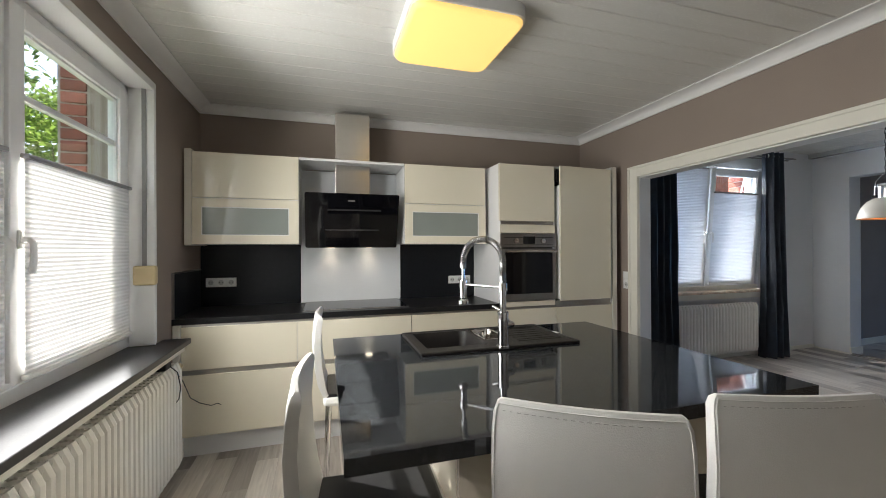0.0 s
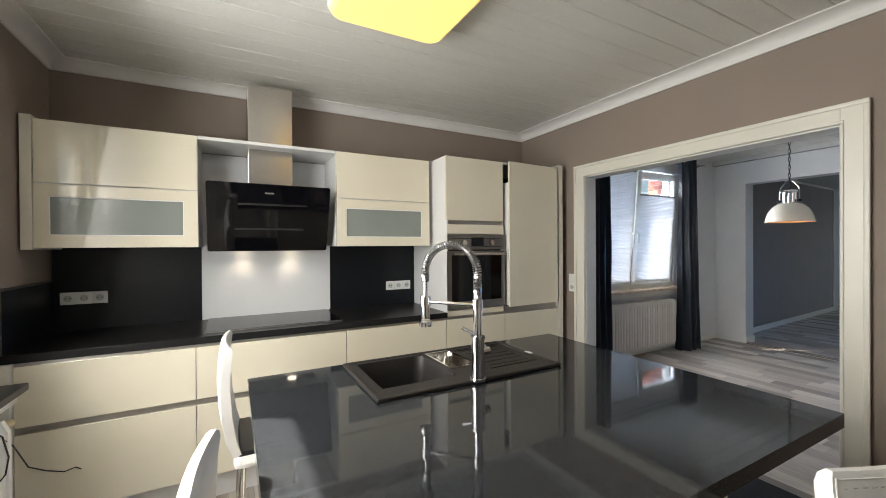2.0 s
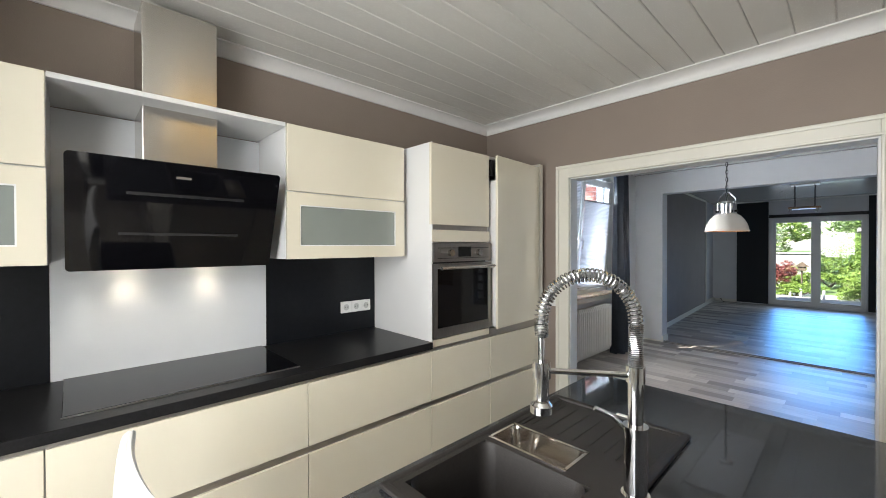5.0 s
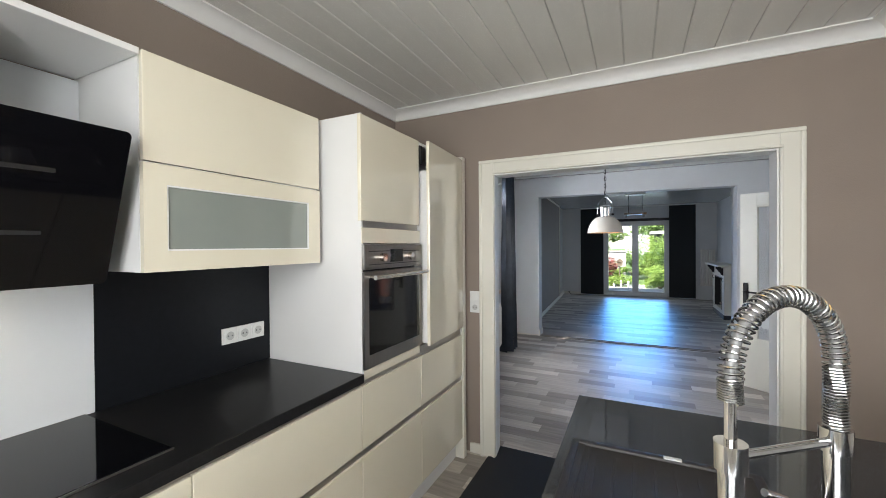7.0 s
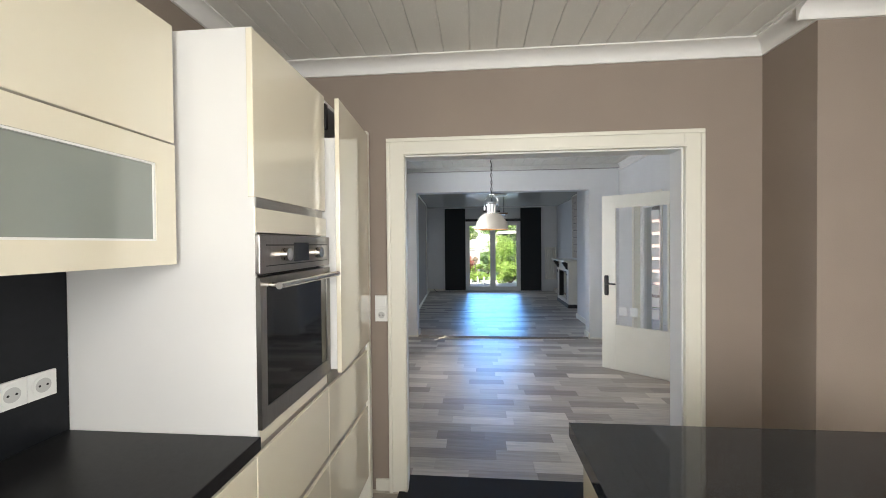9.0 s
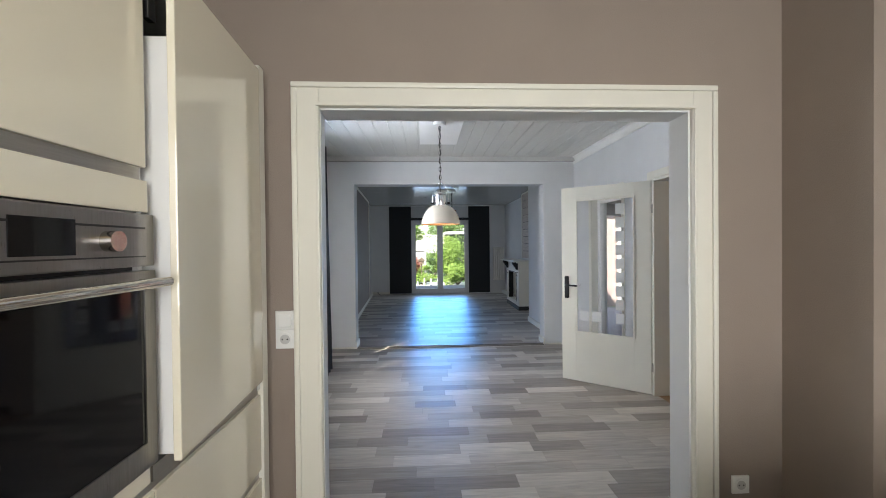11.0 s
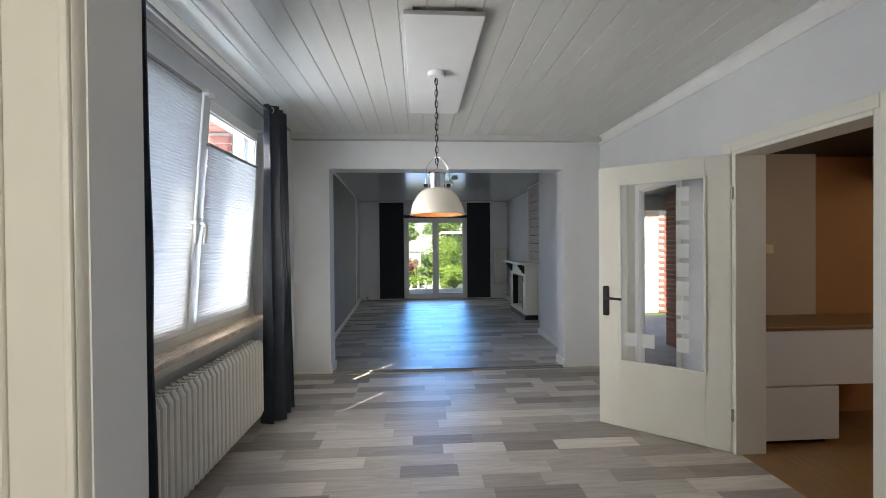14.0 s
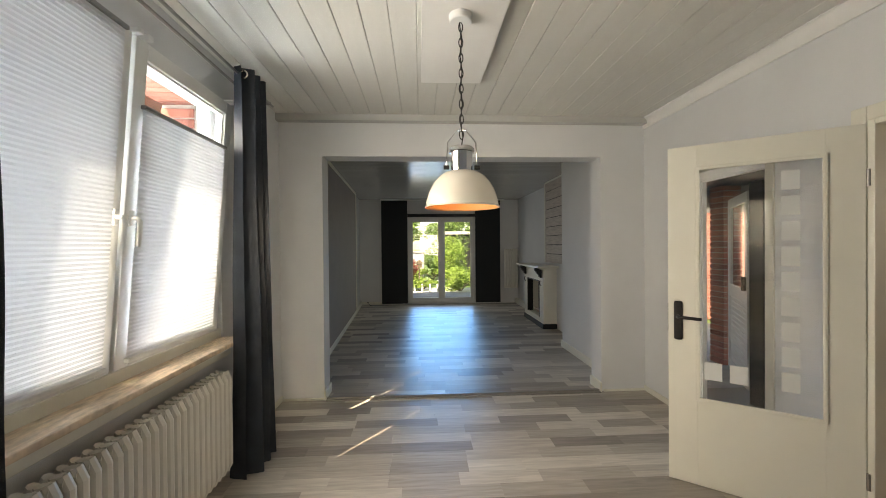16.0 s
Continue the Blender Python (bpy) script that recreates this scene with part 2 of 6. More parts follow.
def mesh_of(name, bm, material, smooth=False, offset=None):
    if offset is not None:
        bmesh.ops.translate(bm, vec=-offset, verts=bm.verts)
    me = bpy.data.meshes.new(name)
    bmesh.ops.recalc_face_normals(bm, faces=bm.faces)
    if smooth:
        # rounded edges stay soft, large flat faces stay flat
        for f in bm.faces:
            f.smooth = True
        for e in bm.edges:
            if len(e.link_faces) == 2:
                bend = e.calc_face_angle(0.0)
                a, b = (f.calc_area() for f in e.link_faces)
                e.smooth = not (bend > radians(38) or (bend > radians(8) and max(a, b) > 7 * min(a, b)))
    bm.to_mesh(me)
    bm.free()
    me.materials.append(material)
    return me


def part(name, bm, material, parent, label="", smooth=True):
    """One mesh, given in world places, under a thing or a part."""
    ob = new(name, mesh_of(name, bm, material, smooth, BASE[parent]))
    ob.parent = parent
    BASE[ob] = BASE[parent]
    return tagged(ob, label)


def solo(name, bm, material, label="", category="", kind="", group="", smooth=True):
    ob = new(name, mesh_of(name, bm, material, smooth))
    BASE[ob] = Vector()
    return tagged(ob, label, category, group, kind)


def ring_frame(x0, z0, x1, z1, gx0, gz0, gx1, gz1, y0, y1, bevel=0.0015):
    """A rectangular frame in one piece, with an opening."""
    bm = bmesh.new()
    quad = lambda a, b, c, d, y: [bm.verts.new(p) for p in ((a, y, b), (c, y, b), (c, y, d), (a, y, d))]
    fo, fi, bo, bi = quad(x0, z0, x1, z1, y0), quad(gx0, gz0, gx1, gz1, y0), quad(x0, z0, x1, z1, y1), quad(gx0, gz0, gx1, gz1, y1)
    for k in range(4):
        j = (k + 1) % 4
        for a, b in ((fo, fi), (fi, bi), (bi, bo), (bo, fo)):
            bm.faces.new((a[k], a[j], b[j], b[k]))
    if bevel:
        bmesh.ops.bevel(bm, geom=[e for e in bm.edges if e.calc_face_angle(0) > 0.5], offset=bevel, segments=2, profile=0.5, affect="EDGES")
    return bm


def boxes(*rows, bevel=0.0, m=None):
    bm = bmesh.new()
    for r in rows:
        box(bm, *r, bevel=bevel, m=m)
    return bm


# ---- the rooms ----
XL, YB, XD, XJ, YJ, YS, ZK = -0.965, 3.62, 2.552, 2.21, 0.86, -1.2, 2.515
OY0, OY1, OZ = 1.267, 2.826, 1.969
DX0, DX1, DY0, DY1, ZD = 2.68, 6.353, 0.28, 3.735, 2.617
LX0, LX1, ZL = 6.57, 12.25, 2.55
WIN = (0.93, 2.735, 0.82, 2.29)


def wall(name, rows, material, label):
    return solo(name, boxes(*rows), material, label, "wall", "structure", smooth=False)


# kitchen
wall("wall_kitchen_west", [(XL - 0.3, YS, 0, XL, WIN[0], 2.9), (XL - 0.3, WIN[1], 0, XL, YB + 0.3, 2.9), (XL - 0.3, WIN[0], 0, XL, WIN[1], WIN[2] - 0.03), (XL - 0.195, WIN[0], WIN[3], XL, WIN[1], 2.9), (XL - 0.3, WIN[0], 2.40, XL - 0.195, WIN[1], 2.9)], M_TAUPE, "taupe painted kitchen wall with a window")
wall("wall_kitchen_north", [(XL, YB, 0, XD, YB + 0.3, 2.9)], M_TAUPE, "taupe painted kitchen wall behind the cabinets")
wall("wall_kitchen_east", [(XD, OY1, 0, XD + 0.06, YB + 0.3, 2.9), (XD, YJ, 0, XD + 0.06, OY0, 2.9), (XD, OY0, OZ, XD + 0.06, OY1, 2.9)], M_TAUPE, "taupe painted kitchen wall with a wide doorway")
wall("wall_dining_west", [(XD + 0.06, OY1, 0, DX0, DY1 + 0.5, 2.9), (XD + 0.06, DY0 - 0.2, 0, DX0, OY0, 2.9), (XD + 0.06, OY0, OZ, DX0, OY1, 2.9)], M_WALL, "white painted wall round the doorway")
wall("wall_kitchen_jog", [(XJ, YS, 0, XD + 0.06, YJ, 2.9)], M_TAUPE, "taupe painted chimney breast")
# Rear wall is out of view; its white is chosen to reflect light onto the chairs.
wall("wall_kitchen_south", [(XL - 0.3, YS - 0.2, 0, XD + 0.06, YS, 2.9)], M_WALL, "unseen rear kitchen wall, white to bounce light")
# dining
DW = (3.56, 5.30, 0.86, 2.36)
wall("wall_dining_north", [(DX0, DY1, 0, DW[0], DY1 + 0.345, 2.9), (DW[1], DY1, 0, DX1, DY1 + 0.345, 2.9), (DW[0], DY1, 0, DW[1], DY1 + 0.345, DW[2] - 0.03), (DW[0], DY1, DW[3], DW[1], DY1 + 0.345, 2.9)], M_WALL, "white plaster wall with a double window")
SD = (4.98, 5.80, 2.02)
HD = (3.62, 4.455, 2.0)
wall("wall_dining_south", [(DX0, DY0 - 0.2, 0, HD[0], DY0, 2.9), (HD[1], DY0 - 0.2, 0, SD[0], DY0, 2.9), (SD[1], DY0 - 0.2, 0, DX1, DY0, 2.9), (HD[0], DY0 - 0.2, HD[2], HD[1], DY0, 2.9), (SD[0], DY0 - 0.2, SD[2], SD[1], DY0, 2.9)], M_WALL, "white plaster wall with two doorways")
wall("wall_dining_east", [(DX1, -0.2, 0, LX0, 0.715, 2.9), (DX1, 3.345, 0, LX0, 4.4, 2.9), (DX1, 0.715, 2.253, LX0, 3.345, 2.9)], M_WALL, "thick white wall with a wide opening")
# living room
wall("wall_living_stub", [(LX0, -0.2, 0, 8.02, 0.48, 2.9)], M_WALL, "white wall stub beside the opening")
wall("wall_living_south", [(8.02, -0.2, 0, LX1 + 0.3, 0.02, 2.9)], M_WALL, "white living room wall")
PD = (1.10, 2.75, 0.03, 2.12)
wall("wall_living_east", [(LX1, 0.02, 0, LX1 + 0.3, PD[0], 2.9), (LX1, PD[1], 0, LX1 + 0.3, 4.4, 2.9), (LX1, PD[0], PD[3], LX1 + 0.3, PD[1], 2.9), (LX1, PD[0], -0.1, LX1 + 0.3, PD[1], PD[2])], M_WALL, "white living room wall with a patio door")
bm = bmesh.new()
prism(bm, [(LX0, 3.66), (LX1, 3.92), (LX1, 4.4), (LX0, 4.4)], "z", 0, 2.9)
solo("wall_living_north", bm, M_WALL, "white living room wall", "wall", "structure", smooth=False)
bm = bmesh.new()
prism(bm, [(7.1, 3.668), (10.95, 3.853), (10.95, 3.80), (7.1, 3.60)], "z", 0.09, 2.50)
solo("wall_living_panel", bm, M_GREIGE, "greige painted wall panel", "wall", "structure", smooth=False)
bm = bmesh.new()
prism(bm, [(10.95, 3.86), (11.03, 3.864), (11.03, 3.79), (10.95, 3.786)], "z", 0.085, 2.52)
prism(bm, [(7.1, 3.67), (10.95, 3.86), (10.95, 3.785), (7.1, 3.585)], "z", 2.50, 2.54)
solo("trim_living", bm, M_TRIM, "white moulding round the greige wall panel", "trim", "structure", smooth=False)
# hall
wall("wall_hall_east", [(4.92, -0.80, 0, 5.0, DY0 - 0.2, 2.9)], M_HALLBEIGE, "beige painted hall wall")
wall("wall_hall_brown", [(5.0, -2.3, 0, 5.1, -0.80, 2.9), (2.7, -2.3, 0, 5.0, -2.2, 2.9), (2.62, -2.3, 0, 2.70, DY0 - 0.2, 2.9)], M_BROWN, "brown painted hall wall")


def boards(name, x0, x1, y0, y1, z, label, pitch=0.145, along="x", material=None):
    """A ceiling of long boards with V-joints, in one mesh."""
    bm = boxes((x0 - 0.3, y0 - 0.3, z + 0.010, x1 + 0.3, y1 + 0.3, z + 0.1))
    y, end = (y0, y1) if along == "x" else (x0, x1)
    a, b = (x0, x1) if along == "x" else (y0, y1)
    while y < end:
        e = min(y + pitch, end)
        if e - y > 0.02:
            prism(bm, [(y + 0.001, z + 0.014), (y + 0.001, z + 0.004), (y + 0.005, z), (e - 0.005, z), (e - 0.001, z + 0.004), (e - 0.001, z + 0.014)], along, a, b)
        y = e
    return solo(name, bm, material or M_CEIL, label, "ceiling", "structure", smooth=False)


boards("ceiling_kitchen", XL, XD, YS, YB, ZK, "white lacquered boarded kitchen ceiling")
boards("ceiling_dining", DX0, DX1, DY0, DY1, ZD, "white lacquered boarded dining ceiling")
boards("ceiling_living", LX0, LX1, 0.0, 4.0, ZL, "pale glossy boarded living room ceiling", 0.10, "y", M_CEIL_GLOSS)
solo("ceiling_hall", boxes((2.7, -2.25, 2.5, 5.05, DY0 - 0.19, 2.6)), M_WALL, "white hall ceiling", "ceiling", "structure", smooth=False)


def cove(name, runs, z, drop, out):
    """A coved cornice along walls; each run has an axis, its ends, the wall's place and the way into the room."""
    for axis, a, b, w, s in runs:
        bm = bmesh.new()
        pts = [(w, z), (w, z - drop), (w + s * 0.012, z - drop)]
        for k in range(7):
            q = k / 6 * math.pi / 2
            pts.append((w + s * (out - (out - 0.014) * math.cos(q)), z - 0.008 - (drop - 0.02) * (1 - math.sin(q))))
        pts += [(w + s * out, z - 0.004), (w + s * out, z)]
        prism(bm, pts, axis, a, b)
        solo(name, bm, M_CORNICE, "white coved ceiling cornice", "cornice", "structure")


cove("cornice_kitchen_north", [("x", XL, XD, YB, -1)], ZK, 0.07, 0.062)
cove("cornice_kitchen", [("y", YJ, YB, XD, -1), ("x", XJ, XD, YJ, 1), ("y", YS, YJ + 0.09, XJ, -1), ("y", YS, YB, XL, 1)], ZK, 0.07, 0.09)
cove("cornice_dining", [("x", DX0, DX1, DY0, 1)], ZD, 0.09, 0.05)

# ---- floors ----
def floor_material(name, island):
    m = bpy.data.materials.new(name)
    m.use_nodes = True
    n, l = m.node_tree.nodes, m.node_tree.links
    b = n["Principled BSDF"]
    src = n.new("ShaderNodeNewGeometry") if island else n.new("ShaderNodeObjectInfo")
    rnd = src.outputs["Random Per Island"] if island else src.outputs["Random"]
    ramp = n.new("ShaderNodeValToRGB")
    e = ramp.color_ramp.elements
    e[0].position, e[0].color = 0.0, (0.235, 0.207, 0.18, 1)
    e[1].position, e[1].color = 1.0, (0.62, 0.575, 0.51, 1)
    for p, c in ((0.25, (0.355, 0.318, 0.278, 1)), (0.55, (0.44, 0.398, 0.35, 1))):
        k = ramp.color_ramp.elements.new(p)
        k.color = c
    l.new(rnd, ramp.inputs[0])
    geo = n.new("ShaderNodeNewGeometry")
    off = n.new("ShaderNodeVectorMath")
    off.operation = "SCALE"
    off.inputs[0].default_value = (7.0, 13.0, 5.0)
    l.new(rnd, off.inputs["Scale"])
    add = n.new("ShaderNodeVectorMath")
    l.new(geo.outputs["Position"], add.inputs[0])
    l.new(off.outputs[0], add.inputs[1])
    mp = n.new("ShaderNodeMapping")
    mp.inputs["Scale"].default_value = (26, 2.2, 1)
    l.new(add.outputs[0], mp.inputs["Vector"])
    gr = n.new("ShaderNodeTexNoise")
    gr.inputs["Scale"].default_value, gr.inputs["Detail"].default_value, gr.inputs["Distortion"].default_value = 1.6, 8, 0.8
    l.new(mp.outputs[0], gr.inputs["Vector"])
    mr = n.new("ShaderNodeMapRange")
    mr.inputs["From Min"].default_value, mr.inputs["From Max"].default_value = 0.25, 0.75
    mr.inputs["To Min"].default_value, mr.inputs["To Max"].default_value = 0.78, 1.18
    l.new(gr.outputs[0], mr.inputs["Value"])
    sc = n.new("ShaderNodeVectorMath")
    sc.operation = "SCALE"
    l.new(ramp.outputs[0], sc.inputs[0])
    l.new(mr.outputs[0], sc.inputs["Scale"])
    l.new(sc.outputs[0], b.inputs["Base Color"])
    rr = n.new("ShaderNodeMapRange")
    b.inputs["Specular IOR Level"].default_value = 0.32
    rr.inputs["To Min"].default_value, rr.inputs["To Max"].default_value = 0.34, 0.46
    l.new(gr.outputs[0], rr.inputs["Value"])
    l.new(rr.outputs[0], b.inputs["Roughness"])
    bp = n.new("ShaderNodeBump")
    bp.inputs["Strength"].default_value, bp.inputs["Distance"].default_value = 0.12, 0.002
    l.new(gr.outputs[0], bp.inputs["Height"])
    l.new(bp.outputs[0], b.inputs["Normal"])
    return m


M_FLOOR = floor_material("grey_oak_laminate", False)
M_FLOOR_FAR = floor_material("grey_oak_laminate_field", True)
M_JOINT = mat("laminate_joint", (0.16, 0.14, 0.12), 0.7)

floor = solo("floor", boxes((XL - 0.25, YS, -0.05, DX1, DY1 + 0.25, -0.004)), M_JOINT, "grey oak laminate floor in short staggered strips", "floor", "structure", smooth=False)
floor_living = solo("floor_living", boxes((DX1, -0.1, -0.05, LX1 + 0.3, 4.3, -0.004)), M_JOINT, "grey oak laminate floor of the living room", "floor", "structure", smooth=False)
solo("floor_hall", boxes((2.6, -2.3, -0.05, 5.0, DY0 - 0.03, 0.0)), M_HALLWOOD, "orange brown wooden hall floor", "floor", "structure", smooth=False)

# ---- doorway trims ----
def door_trim(name, x0, x1, label, left):
    t = thing(name, (x0 + x1) / 2, 2.0, 0, label, "door frame", kind="structure")
    part("jamb_trim", boxes((x0, left, 0, x1, 2.912, 2.06), bevel=0.004), M_TRIM, t)
    part("jamb_trim", boxes((x0, 1.168, 0, x1, OY0, 2.06), bevel=0.004), M_TRIM, t)
    part("head_trim", boxes((x0, OY0 - 0.001, OZ, x1, left + 0.001, 2.06), bevel=0.004), M_TRIM, t)
    return t


t = door_trim("door_1", XD - 0.022, XD + 0.001, "cream white doorway trim round the wide passage", OY1 - 0.018)
part("bead", boxes((XD - 0.032, 2.893, 0, XD - 0.021, 2.915, 2.041), (XD - 0.032, 1.165, 0, XD - 0.021, 1.187, 2.041), (XD - 0.032, 1.165, 2.042, XD - 0.021, 2.915, 2.064), bevel=0.004), M_TRIM, t)
part("bead", boxes((XD - 0.029, 2.809, 0, XD - 0.021, 2.821, OZ), (XD - 0.029, OY0 - 0.014, 0, XD - 0.021, OY0 - 0.002, OZ), (XD - 0.029, OY0 - 0.014, OZ + 0.001, XD - 0.021, 2.821, OZ + 0.014), bevel=0.003), M_TRIM, t)
bm = boxes((XD - 0.001, OY0 - 0.002, 0, DX0 + 0.001, OY0 + 0.008, OZ + 0.002), (XD - 0.001, OY0 + 0.008, OZ - 0.008, DX0 + 0.001, OY1 - 0.018, OZ + 0.002))
prism(bm, [(XD - 0.001, 2.806), (XD - 0.001, 2.825), (DX0 + 0.001, 2.832), (DX0 + 0.001, 2.822)], "z", 0, OZ + 0.002)
part("lining", bm, M_LINING, t, smooth=False)
door_trim("door_2", DX0 - 0.001, DX0 + 0.012, "white doorway trim on the dining side", OY1 + 0.008)

def skirting(name, rows, label="white painted skirting board"):
    for r in rows:
        solo(name, boxes(r, bevel=0.004), M_TRIM, label, "skirting board", "structure")


skirting("baseboard", [(XD - 0.014, 2.916, 0, XD, 3.0, 0.07), (XD - 0.014, YJ, 0, XD, 1.167, 0.07), (XJ - 0.014, YS, 0, XJ, YJ + 0.014, 0.07), (DX1 - 0.016, 3.345, 0, DX1, DY1, 0.02), (DX1 - 0.016, DY0, 0, DX1, 0.70, 0.02),
    (DX1 - 0.02, 3.325, 0, LX0, 3.345, 0.09), (DX1 - 0.02, 0.715, 0, LX0, 0.735, 0.09), (LX0, 0.48, 0, 8.04, 0.50, 0.09), (DX0, DY1 - 0.014, 0, DX1, DY1, 0.05), (DX0 + 0.02, DY0, 0, HD[0] - 0.08, DY0 + 0.014, 0.05), (SD[1] + 0.07, DY0, 0, DX1, DY0 + 0.014, 0.05), (LX1 - 0.016, 2.95, 0, LX1, 3.92, 0.07)])
bm = bmesh.new()
prism(bm, [(7.1, 3.60), (10.95, 3.80), (12.25, 3.87), (12.25, 3.93), (7.1, 3.69)], "z", 0, 0.085)
solo("baseboard", bm, M_TRIM, "white painted skirting board", "skirting board", "structure", smooth=False)
t = thing("threshold", DX1, 2.0, 0, "flat grey brown threshold strip between two floors", "threshold", kind="structure")
part("strip", boxes((DX1 - 0.045, 0.735, 0.0, DX1 + 0.06, 3.325, 0.010), bevel=0.004), M_STRIP, t)
part("ridge", boxes((DX1 - 0.012, 0.735, 0.010, DX1 + 0.024, 3.325, 0.021), bevel=0.006), M_STRIP, t)

# ---- windows ----
def sash(name, parent, u0, u1, z0, z1, place, bars=(), label=""):
    """A glazed sash, in a plane of its own; place maps (u, depth, z) to the world."""
    def boxed(*rows, bevel=0.004):
        bm = bmesh.new()
        for a0, d0, c0, a1, d1, c1 in rows:
            box(bm, a0, d0, c0, a1, d1, c1, bevel=bevel)
        bmesh.ops.transform(bm, matrix=place, verts=bm.verts)
        return bm
    w = 0.075
    s = part(name, boxed((u0, -0.03, z0, u0 + w, 0.035, z1), (u1 - w, -0.03, z0, u1, 0.035, z1), (u0 + w, -0.03, z0, u1 - w, 0.035, z0 + w), (u0 + w, -0.03, z1 - w, u1 - w, 0.035, z1)), M_PVC, parent, label)
    part("glazing_bead", boxed((u0 + w, -0.018, z0 + w, u0 + w + 0.012, 0.02, z1 - w), (u1 - w - 0.012, -0.018, z0 + w, u1 - w, 0.02, z1 - w), (u0 + w, -0.018, z1 - w - 0.012, u1 - w, 0.02, z1 - w), bevel=0.002), M_PVC, s)
    for zb in bars:
        part("glazing_bar", boxed((u0 + w, -0.012, zb - 0.014, u1 - w, 0.02, zb + 0.014)), M_PVC, s)
    p = part("pane", boxed((u0 + w - 0.005, -0.006, z0 + w - 0.005, u1 - w + 0.005, 0.006, z1 - w + 0.005), bevel=0), M_GLASS, s, smooth=False)
    p.visible_shadow = False
    return s


def pleated(name, u0, u1, z0, z1, place, label, pitch=0.018, depth=0.004, fabric=M_BLIND):
    """A pleated fabric blind with its rails."""
    bm = bmesh.new()
    n = int((z1 - z0) / pitch) * 2
    prev = None
    for i in range(n + 1):
        z = z0 + (z1 - z0) * i / n
        d = -0.045 - (depth if i % 2 else 0.0)
        cur = [bm.verts.new((u0, d, z)), bm.verts.new((u1, d, z))]
        if prev:
            bm.faces.new((prev[0], prev[1], cur[1], cur[0]))
        prev = cur
    bmesh.ops.transform(bm, matrix=place, verts=bm.verts)
    c = place @ Vector((u0, 0, z0))
    t = thing(name, c.x, c.y, c.z, label, "blind", group=name)
    part("fabric", bm, fabric, t, "white translucent pleated fabric", smooth=False)
    for za in (z0, z1):
        bm = bmesh.new()
        box(bm, u0 - 0.004, -0.062, za - 0.008, u1 + 0.004, -0.036, za + 0.010, bevel=0.004)
        bmesh.ops.transform(bm, matrix=place, verts=bm.verts)
        part("rail", bm, M_HOLE if za == z1 else M_PVC, t, "slim grey rail" if za == z1 else "")
    return t


def handle(parent, place, u, z, flip=1):
    bm = bmesh.new()
    box(bm, u - 0.014, -0.042, z - 0.035, u + 0.014, -0.03, z + 0.035, bevel=0.006)
    tube(bm, [(u, -0.035, z), (u, -0.062, z), (u, -0.072, z - 0.012), (u, -0.074, z - 0.05), (u, -0.070, z - 0.12)], 0.0105, 10)
    bmesh.ops.transform(bm, matrix=place, verts=bm.verts)
    part("window_handle", bm, M_PVC, parent, "white window handle")


# kitchen window: u runs along +y, depth towards the outside (-x)
KW = Matrix(((0, -1, 0, -1.10), (1, 0, 0, 0), (0, 0, 1, 0), (0, 0, 0, 1)))
KWX = -1.10
w1 = thing("window_1", KWX, 1.83, 0.84, "white double window with glazing bars and pleated blinds", "window", kind="structure")
part("window_frame", boxes((KWX - 0.06, WIN[0], WIN[2] + 0.02, KWX + 0.02, WIN[0] + 0.05, WIN[3]), (KWX - 0.06, WIN[1] - 0.045, WIN[2] + 0.02, KWX + 0.02, WIN[1], WIN[3]), (KWX - 0.06, WIN[0], WIN[3] - 0.05, KWX + 0.02, WIN[1], WIN[3]), (KWX - 0.06, WIN[0], WIN[2], KWX + 0.02, WIN[1], WIN[2] + 0.055), bevel=0.004), M_PVC, w1)
part("mullion", boxes((KWX - 0.06, 1.80, WIN[2] + 0.05, KWX + 0.015, 1.86, WIN[3] - 0.05), bevel=0.004), M_PVC, w1)
sash("sash", w1, 1.845, 2.69, 0.885, 2.245, KW, (1.93,))
sash("sash", w1, 0.975, 1.815, 0.885, 2.245, KW, (1.93,))
handle(w1, KW, 1.885, 1.40)
handle(w1, KW, 1.775, 1.40)
part("reveal_lining", boxes((KWX + 0.02, WIN[1] - 0.012, 0.82, XL + 0.012, WIN[1], WIN[3]), (KWX + 0.02, WIN[0], WIN[3] - 0.012, XL + 0.012, WIN[1], WIN[3]), (KWX + 0.02, WIN[0], 0.82, XL + 0.012, WIN[0] + 0.012, WIN[3]), bevel=0.002), M_PVC, w1)
part("architrave", boxes((XL, WIN[1] - 0.005, 0.83, XL + 0.014, WIN[1] + 0.012, WIN[3] + 0.03), (XL, WIN[0], WIN[3] - 0.005, XL + 0.014, WIN[1] + 0.012, WIN[3] + 0.03), bevel=0.003), M_PVC, w1)
pleated("pleated_blind", 1.885, 2.665, 0.905, 1.70, KW, "white pleated blind half drawn over a kitchen sash", fabric=M_BLIND_THIN)
pleated("pleated_blind", 1.0, 1.79, 0.905, 1.70, KW, "white pleated blind half drawn over a kitchen sash", fabric=M_BLIND_THIN)
ws = thing("window_sill_kitchen", -0.95, 1.85, 0.80, "deep dark laminate window sill over the radiator", "window sill", kind="structure")
part("board", boxes((KWX + 0.0, WIN[0] - 0.12, 0.785, -0.818, WIN[1] + 0.148, 0.817), bevel=0.004), M_SILL, ws)
part("apron", boxes((-0.965, WIN[0] - 0.10, 0.745, -0.845, WIN[1] + 0.12, 0.785), bevel=0.003), M_TRIM, ws, "white edge strip")

